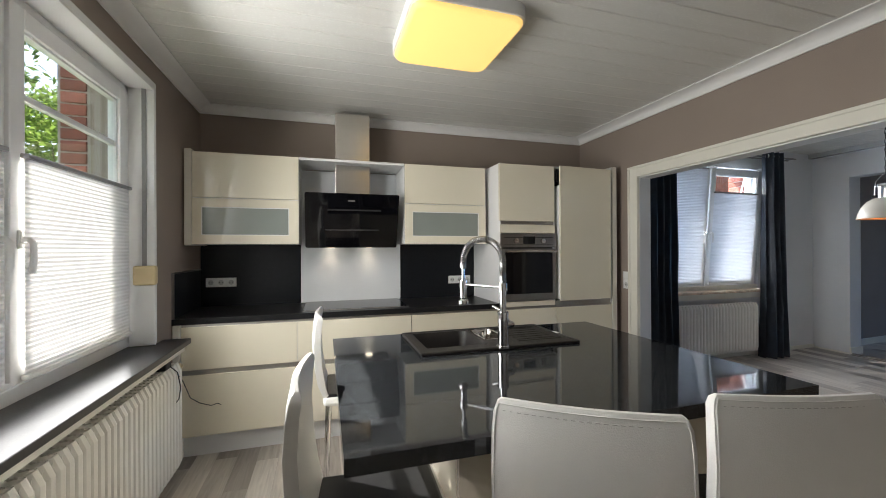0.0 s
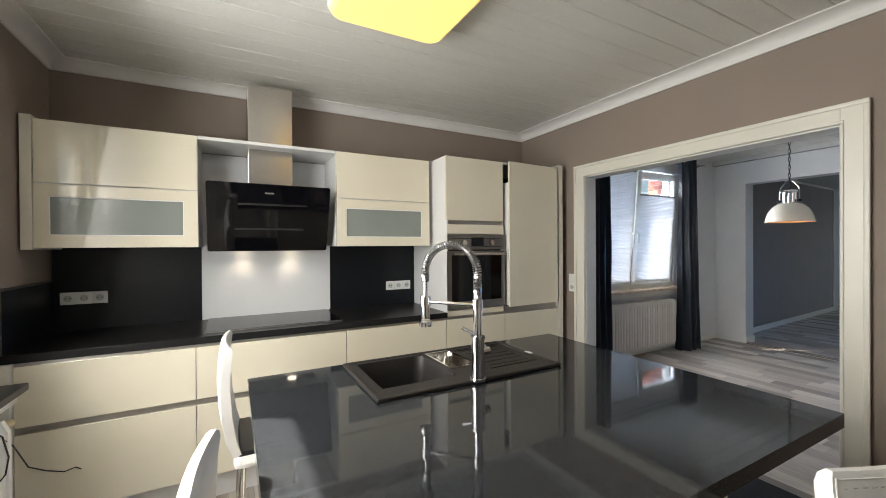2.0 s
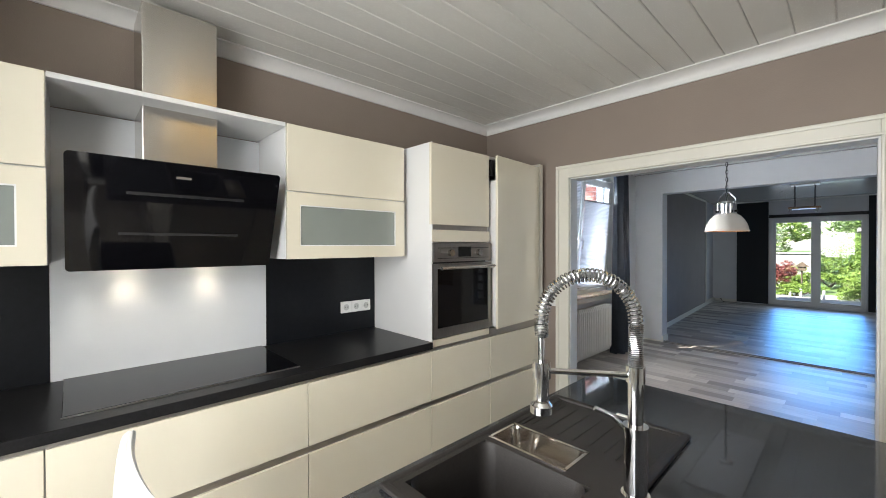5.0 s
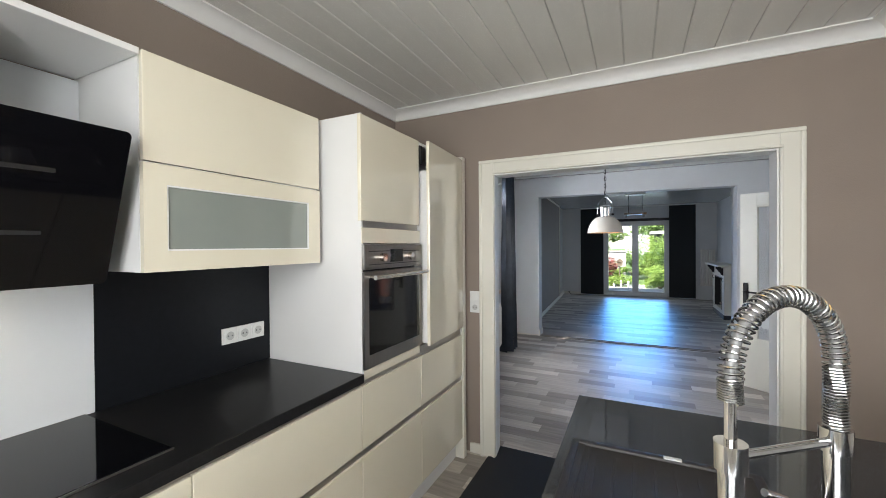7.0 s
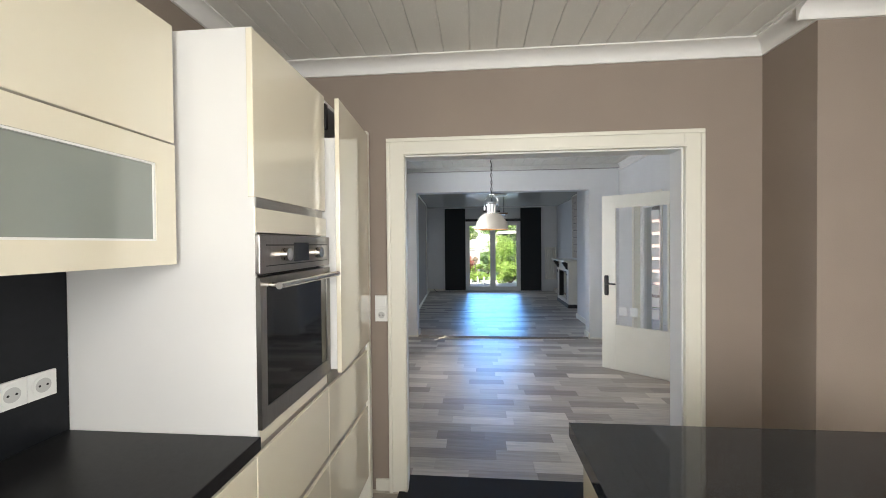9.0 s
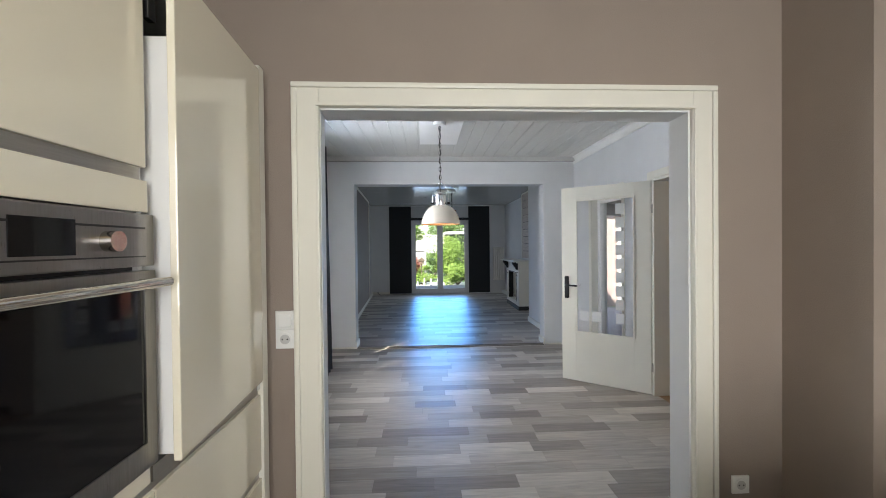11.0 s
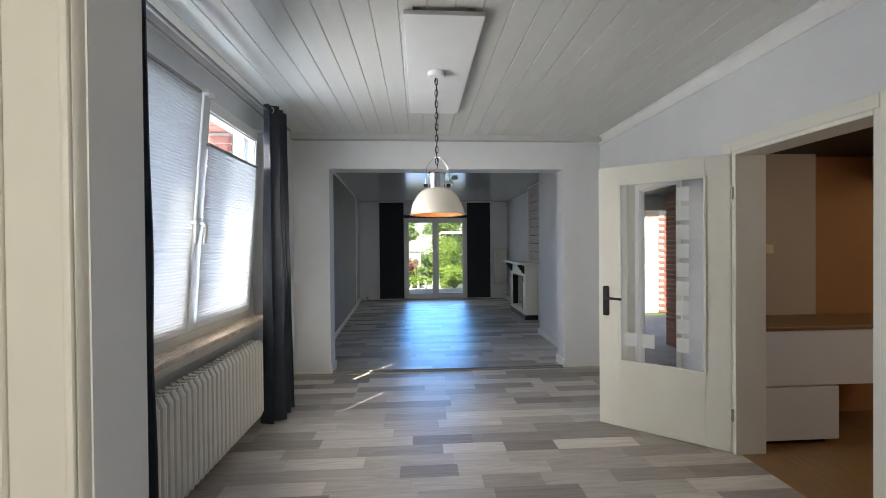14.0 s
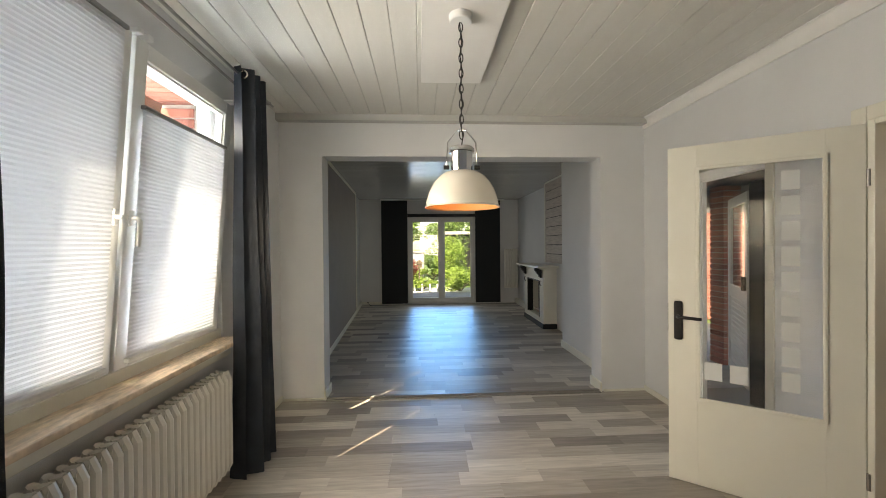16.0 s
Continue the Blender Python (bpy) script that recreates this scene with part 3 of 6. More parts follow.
# dining window: both sashes tipped inwards at the top
DWY = 3.80
w2 = thing("window_2", 4.43, DWY, 0.86, "white double window with both sashes tipped open", "window", kind="structure")
part("window_frame", boxes((DW[0], DWY - 0.02, DW[2], DW[0] + 0.05, DWY + 0.06, DW[3]), (DW[1] - 0.05, DWY - 0.02, DW[2], DW[1], DWY + 0.06, DW[3]), (DW[0], DWY - 0.02, DW[3] - 0.05, DW[1], DWY + 0.06, DW[3]), (DW[0], DWY - 0.02, DW[2], DW[1], DWY + 0.06, DW[2] + 0.05), bevel=0.004), M_PVC, w2)
part("mullion", boxes((4.39, DWY - 0.02, DW[2] + 0.05, 4.42, DWY + 0.12, DW[3] - 0.05), bevel=0.004), M_PVC, w2)
TIP = Matrix.Translation((0, DWY - 0.02, 0.90)) @ Matrix.Rotation(radians(4.6), 4, "X") @ Matrix.Translation((0, 0, -0.90))
sash("sash", w2, 3.595, 4.398, 0.895, 2.325, TIP)
sash("sash", w2, 4.422, 5.262, 0.895, 2.325, TIP)
handle(w2, TIP, 4.365, 1.55)
handle(w2, TIP, 4.455, 1.55)
pleated("pleated_blind_dining", 3.63, 4.336, 0.93, 2.31, TIP, "white pleated blind drawn over a tipped sash")
pleated("pleated_blind_dining", 4.465, 5.168, 0.93, 2.035, TIP, "white pleated blind lowered from the top of a tipped sash")
part("top_bracket", boxes((5.22, DWY - 0.19, 2.32, 5.255, DWY - 0.12, 2.345), (4.40, DWY - 0.19, 2.32, 4.43, DWY - 0.12, 2.345), (4.46, DWY - 0.19, 2.32, 4.49, DWY - 0.12, 2.345), bevel=0.005), M_PVC, w2)
part("frame_foot", boxes((DW[0] + 0.002, 3.742, 0.835, DW[1] - 0.002, DWY - 0.022, 0.893), bevel=0.003), M_TRIM, w2)
part("window_sill", boxes((3.48, 3.595, 0.812, 5.30, DWY - 0.02, 0.84), bevel=0.006), M_STONE, w2, "worn beige marble sill")
part("sill_apron", boxes((3.52, 3.67, 0.735, 5.28, 3.737, 0.812), bevel=0.003), M_TRIM, w2)

# patio door
LW = Matrix(((0, 1, 0, LX1 + 0.05), (1, 0, 0, 0), (0, 0, 1, 0), (0, 0, 0, 1)))
w3 = thing("window_3", LX1 + 0.05, 1.88, 0, "white two-leaf patio door to the garden", "patio door", kind="structure")
part("door_frame", boxes((LX1 + 0.01, PD[0], PD[2], LX1 + 0.1, PD[0] + 0.05, PD[3]), (LX1 + 0.01, PD[1] - 0.05, PD[2], LX1 + 0.1, PD[1], PD[3]), (LX1 + 0.01, PD[0], PD[3] - 0.05, LX1 + 0.1, PD[1], PD[3]), (LX1 + 0.01, PD[0], PD[2], LX1 + 0.1, PD[1], PD[2] + 0.05), bevel=0.004), M_PVC, w3)
sash("leaf", w3, PD[0] + 0.03, 1.935, 0.07, 2.09, LW)
sash("leaf", w3, 1.925, PD[1] - 0.03, 0.07, 2.09, LW)
handle(w3, LW, 1.97, 1.05)
for y0, y1 in ((2.76, 3.385), (0.50, 1.11)):
    t = thing("panel_curtain", 12.15, (y0 + y1) / 2, 0.02, "black flat panel curtain beside the patio door", "curtain", "panel curtains")
    part("cloth", boxes((12.145, y0, 0.03, 12.15, y1, 2.52)), M_BLINDDARK, t, smooth=False)
    part("bottom_rail", boxes((12.14, y0, 0.012, 12.155, y1, 0.032), bevel=0.003), M_PVC, t, "pale bottom rail")
solo("curtain_rail", boxes((12.12, 0.40, 2.52, 12.19, 3.4, 2.548), bevel=0.004), M_PVC, "white ceiling rail of the panel curtains", "curtain rail")
solo("shutter_box", boxes((12.20, 1.0, 2.13, 12.262, 2.76, 2.2), bevel=0.004), M_IRON, "dark strip above the patio door", "trim", "structure")

# side door to the covered terrace
SY = DY0 - 0.10
w4 = thing("window_4", 5.39, SY, 0, "white framed glazed side door to a covered terrace", "side door", kind="structure")
SDM = Matrix(((1, 0, 0, 0), (0, -1, 0, SY), (0, 0, 1, 0), (0, 0, 0, 1)))
part("door_frame", boxes((SD[0] - 0.02, SY - 0.05, 0, SD[0] + 0.04, DY0 + 0.012, SD[2]), (SD[1] - 0.04, SY - 0.05, 0, SD[1] + 0.04, DY0 + 0.012, SD[2]), (SD[0], SY - 0.05, SD[2] - 0.04, SD[1], DY0 + 0.012, SD[2] + 0.04), bevel=0.004), M_TRIM, w4)
sash("leaf", w4, SD[0] + 0.03, SD[1] - 0.03, 0.02, SD[2] - 0.03, SDM)

# hall doorway frame
w5 = thing("door_3", 4.05, DY0, 0, "white hall door frame", "door frame", kind="structure")
part("jamb", boxes((HD[1] - 0.03, DY0 - 0.2, 0, HD[1] + 0.005, DY0 + 0.012, HD[2] + 0.01), bevel=0.004), M_TRIM, w5)
part("jamb", boxes((HD[0] - 0.005, DY0 - 0.2, 0, HD[0] + 0.03, DY0 + 0.012, HD[2] + 0.01), bevel=0.004), M_TRIM, w5)
part("architrave", boxes((HD[1], DY0 - 0.001, 0, HD[1] + 0.07, DY0 + 0.018, HD[2] + 0.07), (HD[0] - 0.07, DY0 - 0.001, 0, HD[0], DY0 + 0.018, HD[2] + 0.07), (HD[0], DY0 - 0.001, HD[2], HD[1], DY0 + 0.018, HD[2] + 0.07), bevel=0.005), M_TRIM, w5)
part("head", boxes((HD[0] + 0.03, DY0 - 0.2, HD[2] - 0.025, HD[1] - 0.03, DY0 + 0.012, HD[2] + 0.01), bevel=0.004), M_TRIM, w5)

# the open hall door: hinged at (4.475, 0.27)
ANG = math.atan2(0.943 - 0.291, 4.978 - 4.467)
LEAF = Matrix.Translation((4.467, 0.291, 0.006)) @ Matrix.Rotation(ANG, 4, "Z")
d1 = thing("hall_door", 4.467, 0.291, 0.006, "open cream white hall door with a tall glass panel", "door")


def leaf_part(name, rows, material, parent=None, label="", bevel=0.003):
    bm = boxes(*rows, bevel=bevel)
    bmesh.ops.transform(bm, matrix=LEAF, verts=bm.verts)
    return part(name, bm, material, parent or d1, label)


G0, G1, GZ0, GZ1 = 0.141, 0.682, 0.503, 1.846
leaf_part("leaf", [(0, -0.02, 0, G0, 0.02, 1.98), (G1, -0.02, 0, 0.83, 0.02, 1.98), (G0, -0.02, 0, G1, 0.02, GZ0), (G0, -0.02, GZ1, G1, 0.02, 1.98)], M_TRIM, bevel=0.0015)
leaf_part("glass_bead", [(G0 - 0.008, 0.018, GZ0 - 0.008, G0 + 0.012, 0.030, GZ1 + 0.008), (G1 - 0.012, 0.018, GZ0 - 0.008, G1 + 0.008, 0.030, GZ1 + 0.008), (G0, 0.018, GZ0 - 0.008, G1, 0.030, GZ0 + 0.012), (G0, 0.018, GZ1 - 0.012, G1, 0.030, GZ1 + 0.008)], M_TRIM)
p = leaf_part("pane", [(G0, -0.003, GZ0, G1, 0.003, GZ1)], M_GLASS, bevel=0)
p.visible_shadow = False
M_DECAL = mat("white_frosted_film", (0.62, 0.63, 0.62), 0.5, vary=0.02)
for k in range(9):
    z = 0.621 + k * 0.1335
    leaf_part("frosted_square", [(0.234, 0.0035, z, 0.309, 0.005, z + 0.101)], M_DECAL, p, bevel=0)
for a in (0.449, 0.565):
    leaf_part("frosted_square", [(a, 0.0035, 0.621, a + 0.082, 0.005, 0.722)], M_DECAL, p, bevel=0)
leaf_part("handle_plate", [(0.755, 0.018, 0.84, 0.80, 0.030, 1.07)], M_IRON, label="black long handle plate", bevel=0.011)
bm = bmesh.new()
tube(bm, [(0.778, 0.02, 0.98), (0.778, 0.062, 0.98), (0.770, 0.072, 0.98), (0.745, 0.075, 0.98), (0.66, 0.075, 0.977)], 0.0095, 10)
bmesh.ops.transform(bm, matrix=LEAF, verts=bm.verts)
part("door_handle", bm, M_IRON, d1, "black lever handle")
leaf_part("lock_edge", [(0.829, -0.010, 0.88, 0.833, 0.010, 1.05)], M_IRON)
for z in (0.25, 1.72):
    bm = bmesh.new()
    rod(bm, (-0.008, 0.02, z - 0.04), (-0.008, 0.02, z + 0.04), 0.008, 10)
    bmesh.ops.transform(bm, matrix=LEAF, verts=bm.verts)
    part("hinge", bm, M_ALU, d1)

# ---- kitchen units ----
YF, YU, ZW = 3.01, 3.215, 0.917


def gloss_front(name, parent, x0, z0, x1, z1, y, material=None, thick=0.019, label=""):
    return part(name, boxes((x0 + 0.0015, y, z0 + 0.0015, x1 - 0.0015, y + thick, z1 - 0.0015), bevel=0.0025), material or M_CREAM, parent, label)


XS = [-0.915, -0.21, 0.605, 1.335, 1.862, 2.435]
for i, (a, b) in enumerate(zip(XS, XS[1:])):
    t = thing("base_cabinet", (a + b) / 2, YF + 0.3, 0, "cream gloss base cabinet with two drawer fronts and grip channels", "cabinet", "base cabinets")
    part("body", boxes((a + 0.001, YF + 0.021, 0.14, b - 0.001, YB - 0.012, 0.875)), M_CARCASS, t, smooth=False)
    part("plinth", boxes((a, YF + 0.055, 0, b, YF + 0.072, 0.14)), M_CARCASS, t, smooth=False)
    gloss_front("drawer_front", t, a, 0.145, b, 0.548, YF)
    gloss_front("drawer_front", t, a, 0.578, b, 0.862, YF)
    part("grip_channel", boxes((a, YF + 0.012, 0.546, b, YF + 0.026, 0.58)), M_ALU, t, "grey metal grip channel", smooth=False)
    part("grip_channel", boxes((a, YF + 0.012, 0.860, b, YF + 0.026, 0.878)), M_ALU, t, smooth=False)
t = thing("end_panel", -0.93, 3.3, 0, "white filler panel at the end of the cabinets", "panel")
part("panel", boxes((-0.953, 2.985, 0, -0.917, YB - 0.012, 0.877), bevel=0.002), M_TRIM, t)
t = thing("end_panel", 2.48, 3.3, 0, "white tall filler panel beside the doorway wall", "panel")
part("panel", boxes((2.437, 3.002, 0.0, 2.483, YB - 0.002, 2.088), bevel=0.002), M_TRIM, t)
solo("worktop", boxes((XL + 0.002, 3.0, 0.878, 1.339, YB - 0.016, ZW), bevel=0.003), M_WORKTOP, "long black laminate worktop", "worktop")
solo("splash_panel", boxes((XL + 0.012, YB - 0.030, ZW, -0.214, YB - 0.001, 1.42), bevel=0.001), M_SPLASH, "anthracite back panel above the worktop", "splashback")
solo("splash_panel", boxes((0.630, YB - 0.030, ZW, 1.339, YB - 0.001, 1.42), bevel=0.001), M_SPLASH, "anthracite back panel above the worktop", "splashback")
solo("glass_splash", boxes((-0.213, YB - 0.030, ZW, 0.629, YB - 0.001, 2.03), bevel=0.001), M_WHITEGLASS, "white glossy back panel behind the hob", "splashback")
solo("splash_panel", boxes((XL + 0.001, 3.02, ZW, XL + 0.011, YB - 0.001, 1.205), bevel=0.001), M_SPLASH, "anthracite side panel with a pale edge", "splashback")
solo("panel_edge", boxes((XL + 0.001, 3.008, ZW, XL + 0.015, 3.019, 1.216), (XL + 0.001, 3.019, 1.206, XL + 0.015, YB - 0.016, 1.216)), M_ALU, "pale metal edge strip of the side panel", "trim", "structure")

for a, b, g in ((-0.907, -0.207, (-0.85, -0.275)), (0.597, 1.304, (0.662, 1.239))):
    t = thing("wall_cabinet", (a + b) / 2, YU + 0.2, 1.404, "cream gloss wall cabinet with a frosted glass flap", "cabinet", "wall cabinets")
    part("body", boxes((a, YU + 0.021, 1.404, b, YB - 0.002, 2.055)), M_CARCASS, t, smooth=False)
    gloss_front("upper_flap", t, a, 1.732, b, 2.055, YU)
    z0, z1, gz0, gz1 = 1.404, 1.728, 1.467, 1.668
    fl = part("glass_flap", ring_frame(a + 0.001, z0, b - 0.001, z1, g[0], gz0, g[1], gz1, YU, YU + 0.019), M_CREAM, t)
    part("frosted_pane", boxes((g[0] - 0.004, YU + 0.007, gz0 - 0.004, g[1] + 0.004, YU + 0.012, gz1 + 0.004)), M_FROST, fl, "grey green frosted glass", smooth=False)
    part("pane_rim", ring_frame(g[0], gz0, g[1], gz1, g[0] + 0.005, gz0 + 0.005, g[1] - 0.005, gz1 - 0.005, YU + 0.002, YU + 0.008, 0), M_PLASTIC, fl, smooth=False)
t = thing("end_panel", -0.93, 3.4, 1.4, "white filler panel at the end of the wall cabinet", "panel")
part("panel", boxes((-0.953, YU - 0.004, 1.395, -0.909, YB - 0.002, 2.07), bevel=0.002), M_TRIM, t)
t = thing("hood_shelf", 0.2, 3.42, 2.035, "white board bridging the wall cabinets above the hood", "shelf")
part("board", boxes((-0.206, YU + 0.004, 2.036, 0.594, YB - 0.016, 2.056), bevel=0.002), M_CARCASS, t)

# cooker hood
h = thing("cooker_hood", 0.18, 3.35, 1.37, "slanted black glass cooker hood with a steel chimney", "cooker hood")
bm = bmesh.new()
prism(bm, [(3.152, 1.787), (3.168, 1.790), (3.318, 1.384), (3.302, 1.376)], "x", -0.165, 0.543)
bmesh.ops.bevel(bm, geom=[e for e in bm.edges if abs(e.verts[0].co.x - e.verts[1].co.x) < 1e-5 and (e.verts[0].co - e.verts[1].co).length < 0.03], offset=0.014, segments=4, profile=0.5, affect="EDGES")
front = part("glass_front", bm, M_BLACKGLASS, h, "tilted black glass front")
bm = bmesh.new()
prism(bm, [(3.20, 1.745), (YB - 0.016, 1.745), (YB - 0.016, 1.385), (3.312, 1.385)], "x", -0.12, 0.50)
part("body", bm, M_BLACK, h)
def on_glass(z, out):
    return 3.152 + (1.787 - z) / (1.787 - 1.376) * 0.15 - out
for z, a, b in ((1.665, 0.0, 0.40), (1.515, -0.02, 0.39)):
    part("intake_slot", boxes((a, on_glass(z, 0.0035), z - 0.005, b, on_glass(z, -0.006), z + 0.005)), M_BLACK, front, smooth=False)
part("badge", boxes((0.15, on_glass(1.735, 0.003), 1.729, 0.20, on_glass(1.735, -0.004), 1.738)), M_ALU, front, "small plain metal badge", smooth=False)
part("chimney", boxes((0.062, 3.33, 1.74, 0.332, YB - 0.032, ZK - 0.06), bevel=0.003), M_CHIMNEY, h, "brushed steel chimney")
for x in (0.03, 0.34):
    bm = bmesh.new()
    rod(bm, (x, 3.53, 1.376), (x, 3.53, 1.39), 0.030, 24)
    part("spot_lamp", bm, glow("hood_spot_glow", (1.0, 0.86, 0.62), 1.4), h, "lit round hood spot")
    data = bpy.data.lights.new("hood_spot", "SPOT")
    data.energy, data.color, data.spot_size, data.spot_blend, data.shadow_soft_size = 0.27, (1.0, 0.83, 0.60), radians(110), 0.8, 0.03
    new("hood_spot_light", data).matrix_world = look((x, 3.53, 1.37), (x, 3.55, 0.9))
t = thing("induction_hob", 0.2, 3.33, ZW, "black glass hob set on the worktop", "hob")
part("glass_plate", boxes((-0.175, 3.09, ZW, 0.60, 3.585, ZW + 0.006), bevel=0.002), M_BLACKGLASS, t)
for y in (3.086, 3.585):
    part("steel_rim", boxes((-0.177, y, ZW, 0.602, y + 0.004, ZW + 0.005)), M_ALU, t, smooth=False)

# tall units
ov = thing("oven_cabinet", 1.6, 3.3, 0.88, "tall white cabinet housing the built-in oven", "cabinet")
part("side_panel", boxes((1.341, YF + 0.002, 0.88, 1.352, YB - 0.002, 2.062), bevel=0.001), M_CARCASS, ov)
part("side_panel", boxes((1.846, YF + 0.02, 0.88, 1.862, YB - 0.002, 2.062), bevel=0.001), M_CARCASS, ov)
part("top_panel", boxes((1.352, YF + 0.02, 2.044, 1.846, YB - 0.002, 2.062)), M_CARCASS, ov, smooth=False)
part("back_panel", boxes((1.352, 3.5, 0.88, 1.846, 3.51, 2.044)), M_CARCASS, ov, smooth=False)
gloss_front("upper_door", ov, 1.336, 1.588, 1.852, 2.060, YF)
part("grip_channel", boxes((1.352, YF + 0.012, 1.562, 1.846, YF + 0.03, 1.592)), M_ALU, ov, smooth=False)
gloss_front("filler_front", ov, 1.340, 1.488, 1.856, 1.562, YF)
gloss_front("filler_front", ov, 1.340, 0.880, 1.856, 0.925, YF + 0.004)
o = thing("oven", 1.6, 3.2, 0.93, "built-in stainless steel oven with a dark glass door", "oven")
part("housing", boxes((1.354, YF + 0.03, 0.93, 1.845, 3.48, 1.484)), M_BLACK, o, smooth=False)
cp = part("control_panel", boxes((1.342, YF - 0.012, 1.372, 1.855, YF + 0.03, 1.485), bevel=0.003), M_OVENSTEEL, o)
part("display", boxes((1.545, YF - 0.014, 1.400, 1.655, YF - 0.010, 1.462)), M_BLACKGLASS, cp, smooth=False)
part("panel_line", boxes((1.375, YF - 0.0135, 1.452, 1.825, YF - 0.011, 1.456), (1.375, YF - 0.0135, 1.392, 1.825, YF - 0.011, 1.395)), M_BLACK, cp, smooth=False)
for x in (1.475, 1.725):
    bm = bmesh.new()
    rod(bm, (x, YF - 0.010, 1.425), (x, YF - 0.034, 1.425), 0.020, 24)
    part("knob", bm, M_STEEL, cp, "round steel knob")
dr = part("oven_door", ring_frame(1.342, 0.932, 1.855, 1.362, 1.374, 0.988, 1.823, 1.333, YF - 0.012, YF + 0.03, 0.002), M_OVENSTEEL, o)
part("door_glass", boxes((1.370, YF - 0.009, 0.983, 1.827, YF + 0.02, 1.337)), M_BLACKGLASS, dr, "dark mirror-like glass", smooth=False)
bm = bmesh.new()
tube(bm, [(1.365, YF - 0.055, 1.338), (1.835, YF - 0.055, 1.338)], 0.0105, 14)
for x in (1.39, 1.81):
    rod(bm, (x, YF - 0.012, 1.338), (x, YF - 0.055, 1.338), 0.008, 12)
part("handle", bm, M_STEEL, dr, "round steel bar handle")
tl = thing("larder_cabinet", 2.14, 3.3, 0.88, "tall cream gloss larder unit with its front pulled slightly open", "cabinet")
part("side_panel", boxes((2.418, YF + 0.002, 0.88, 2.435, YB - 0.002, 2.075), bevel=0.001), M_CARCASS, tl)
part("top_panel", boxes((1.864, YF + 0.02, 2.045, 2.418, YB - 0.002, 2.063)), M_CARCASS, tl, smooth=False)
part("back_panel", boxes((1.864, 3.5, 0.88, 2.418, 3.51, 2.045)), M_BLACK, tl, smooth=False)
bm = bmesh.new()
prism(bm, [(1.8735, YF - 0.052), (2.4105, YF - 0.020), (2.4105, YF - 0.001), (1.8735, YF - 0.033)], "z", 0.9195, 2.0585)
bmesh.ops.bevel(bm, geom=list(bm.edges), offset=0.0025, segments=2, profile=0.5, affect="EDGES")
part("pull_out_front", bm, M_CREAM, tl)
part("pull_out_frame", boxes((1.884, YF - 0.03, 0.93, 1.90, 3.45, 1.90), bevel=0.003), M_CARCASS, tl, "white pull-out frame")
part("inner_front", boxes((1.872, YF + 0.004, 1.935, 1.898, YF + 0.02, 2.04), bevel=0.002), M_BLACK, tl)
part("grip_channel", boxes((1.864, YF + 0.006, 0.879, 2.418, YF + 0.03, 0.916)), M_ALU, tl, smooth=False)

# ---- island ----
isl = thing("kitchen_island", 0.9, 1.65, 0, "cream gloss kitchen island base cabinet on a dark plinth", "kitchen island")
IX0, IX1, IY0, IY1 = 0.36, 1.44, 1.23, 2.095
part("body", boxes((IX0 + 0.02, IY0 + 0.02, 0.10, IX1 - 0.02, IY1 - 0.02, 0.70)), M_CARCASS, isl, smooth=False)
part("plinth", boxes((IX0 + 0.05, IY0 + 0.05, 0, IX1 - 0.05, IY1 - 0.05, 0.10)), M_BLACK, isl, smooth=False)
for a, b in ((IX0, 0.90), (0.90, IX1)):
    part("back_panel", boxes((a + 0.0015, IY0, 0.10, b - 0.0015, IY0 + 0.019, 0.874), bevel=0.002), M_CREAM, isl)
    part("door", boxes((a + 0.0015, IY1 - 0.019, 0.10, b - 0.0015, IY1, 0.858), bevel=0.002), M_CREAM, isl)
part("side_panel", boxes((IX0, IY0 + 0.021, 0.10, IX0 + 0.019, IY1 - 0.021, 0.874), bevel=0.002), M_CREAM, isl)
part("side_panel", boxes((IX1 - 0.019, IY0 + 0.021, 0.10, IX1, IY1 - 0.021, 0.874), bevel=0.002), M_CREAM, isl)
M_GRANITE = mat("polished_black_granite", (0.03, 0.031, 0.032), 0.045, vary=0.3, scale=60, rough_vary=0.015, spec=0.36)
gn, gl = M_GRANITE.node_tree.nodes, M_GRANITE.node_tree.links
fleck = gn.new("ShaderNodeTexVoronoi")
fleck.inputs["Scale"].default_value = 1400
fco = gn.new("ShaderNodeTexCoord")
gl.new(fco.outputs["Object"], fleck.inputs["Vector"])
fsep = gn.new("ShaderNodeSeparateColor")
gl.new(fleck.outputs["Color"], fsep.inputs[0])
framp = gn.new("ShaderNodeValToRGB")
framp.color_ramp.elements[0].position, framp.color_ramp.elements[0].color = 0.71, (0.006, 0.006, 0.007, 1)
framp.color_ramp.elements[1].position, framp.color_ramp.elements[1].color = 0.97, (0.14, 0.155, 0.17, 1)
gl.new(fsep.outputs[0], framp.inputs[0])
gl.new(framp.outputs[0], gn["Principled BSDF"].inputs["Base Color"])
SX0, SX1, SY0, SY1 = 0.356, 1.112, 1.674, 2.092
SINK_BOWL = (0.40, 0.685, 1.755, 2.06)
SINK_SMALL = (0.705, 0.82, 1.83, 2.06)
M_SINK = mat("dark_brown_granite_sink", (0.017, 0.0145, 0.013), 0.5, vary=0.25, scale=150, bump=0.3, bump_scale=500)
top = thing("island_worktop", 0.75, 1.54, 0.877, "polished black granite island worktop", "worktop")
TX0, TX1, TY0, TY1 = 0.012, 1.486, 0.957, 2.124
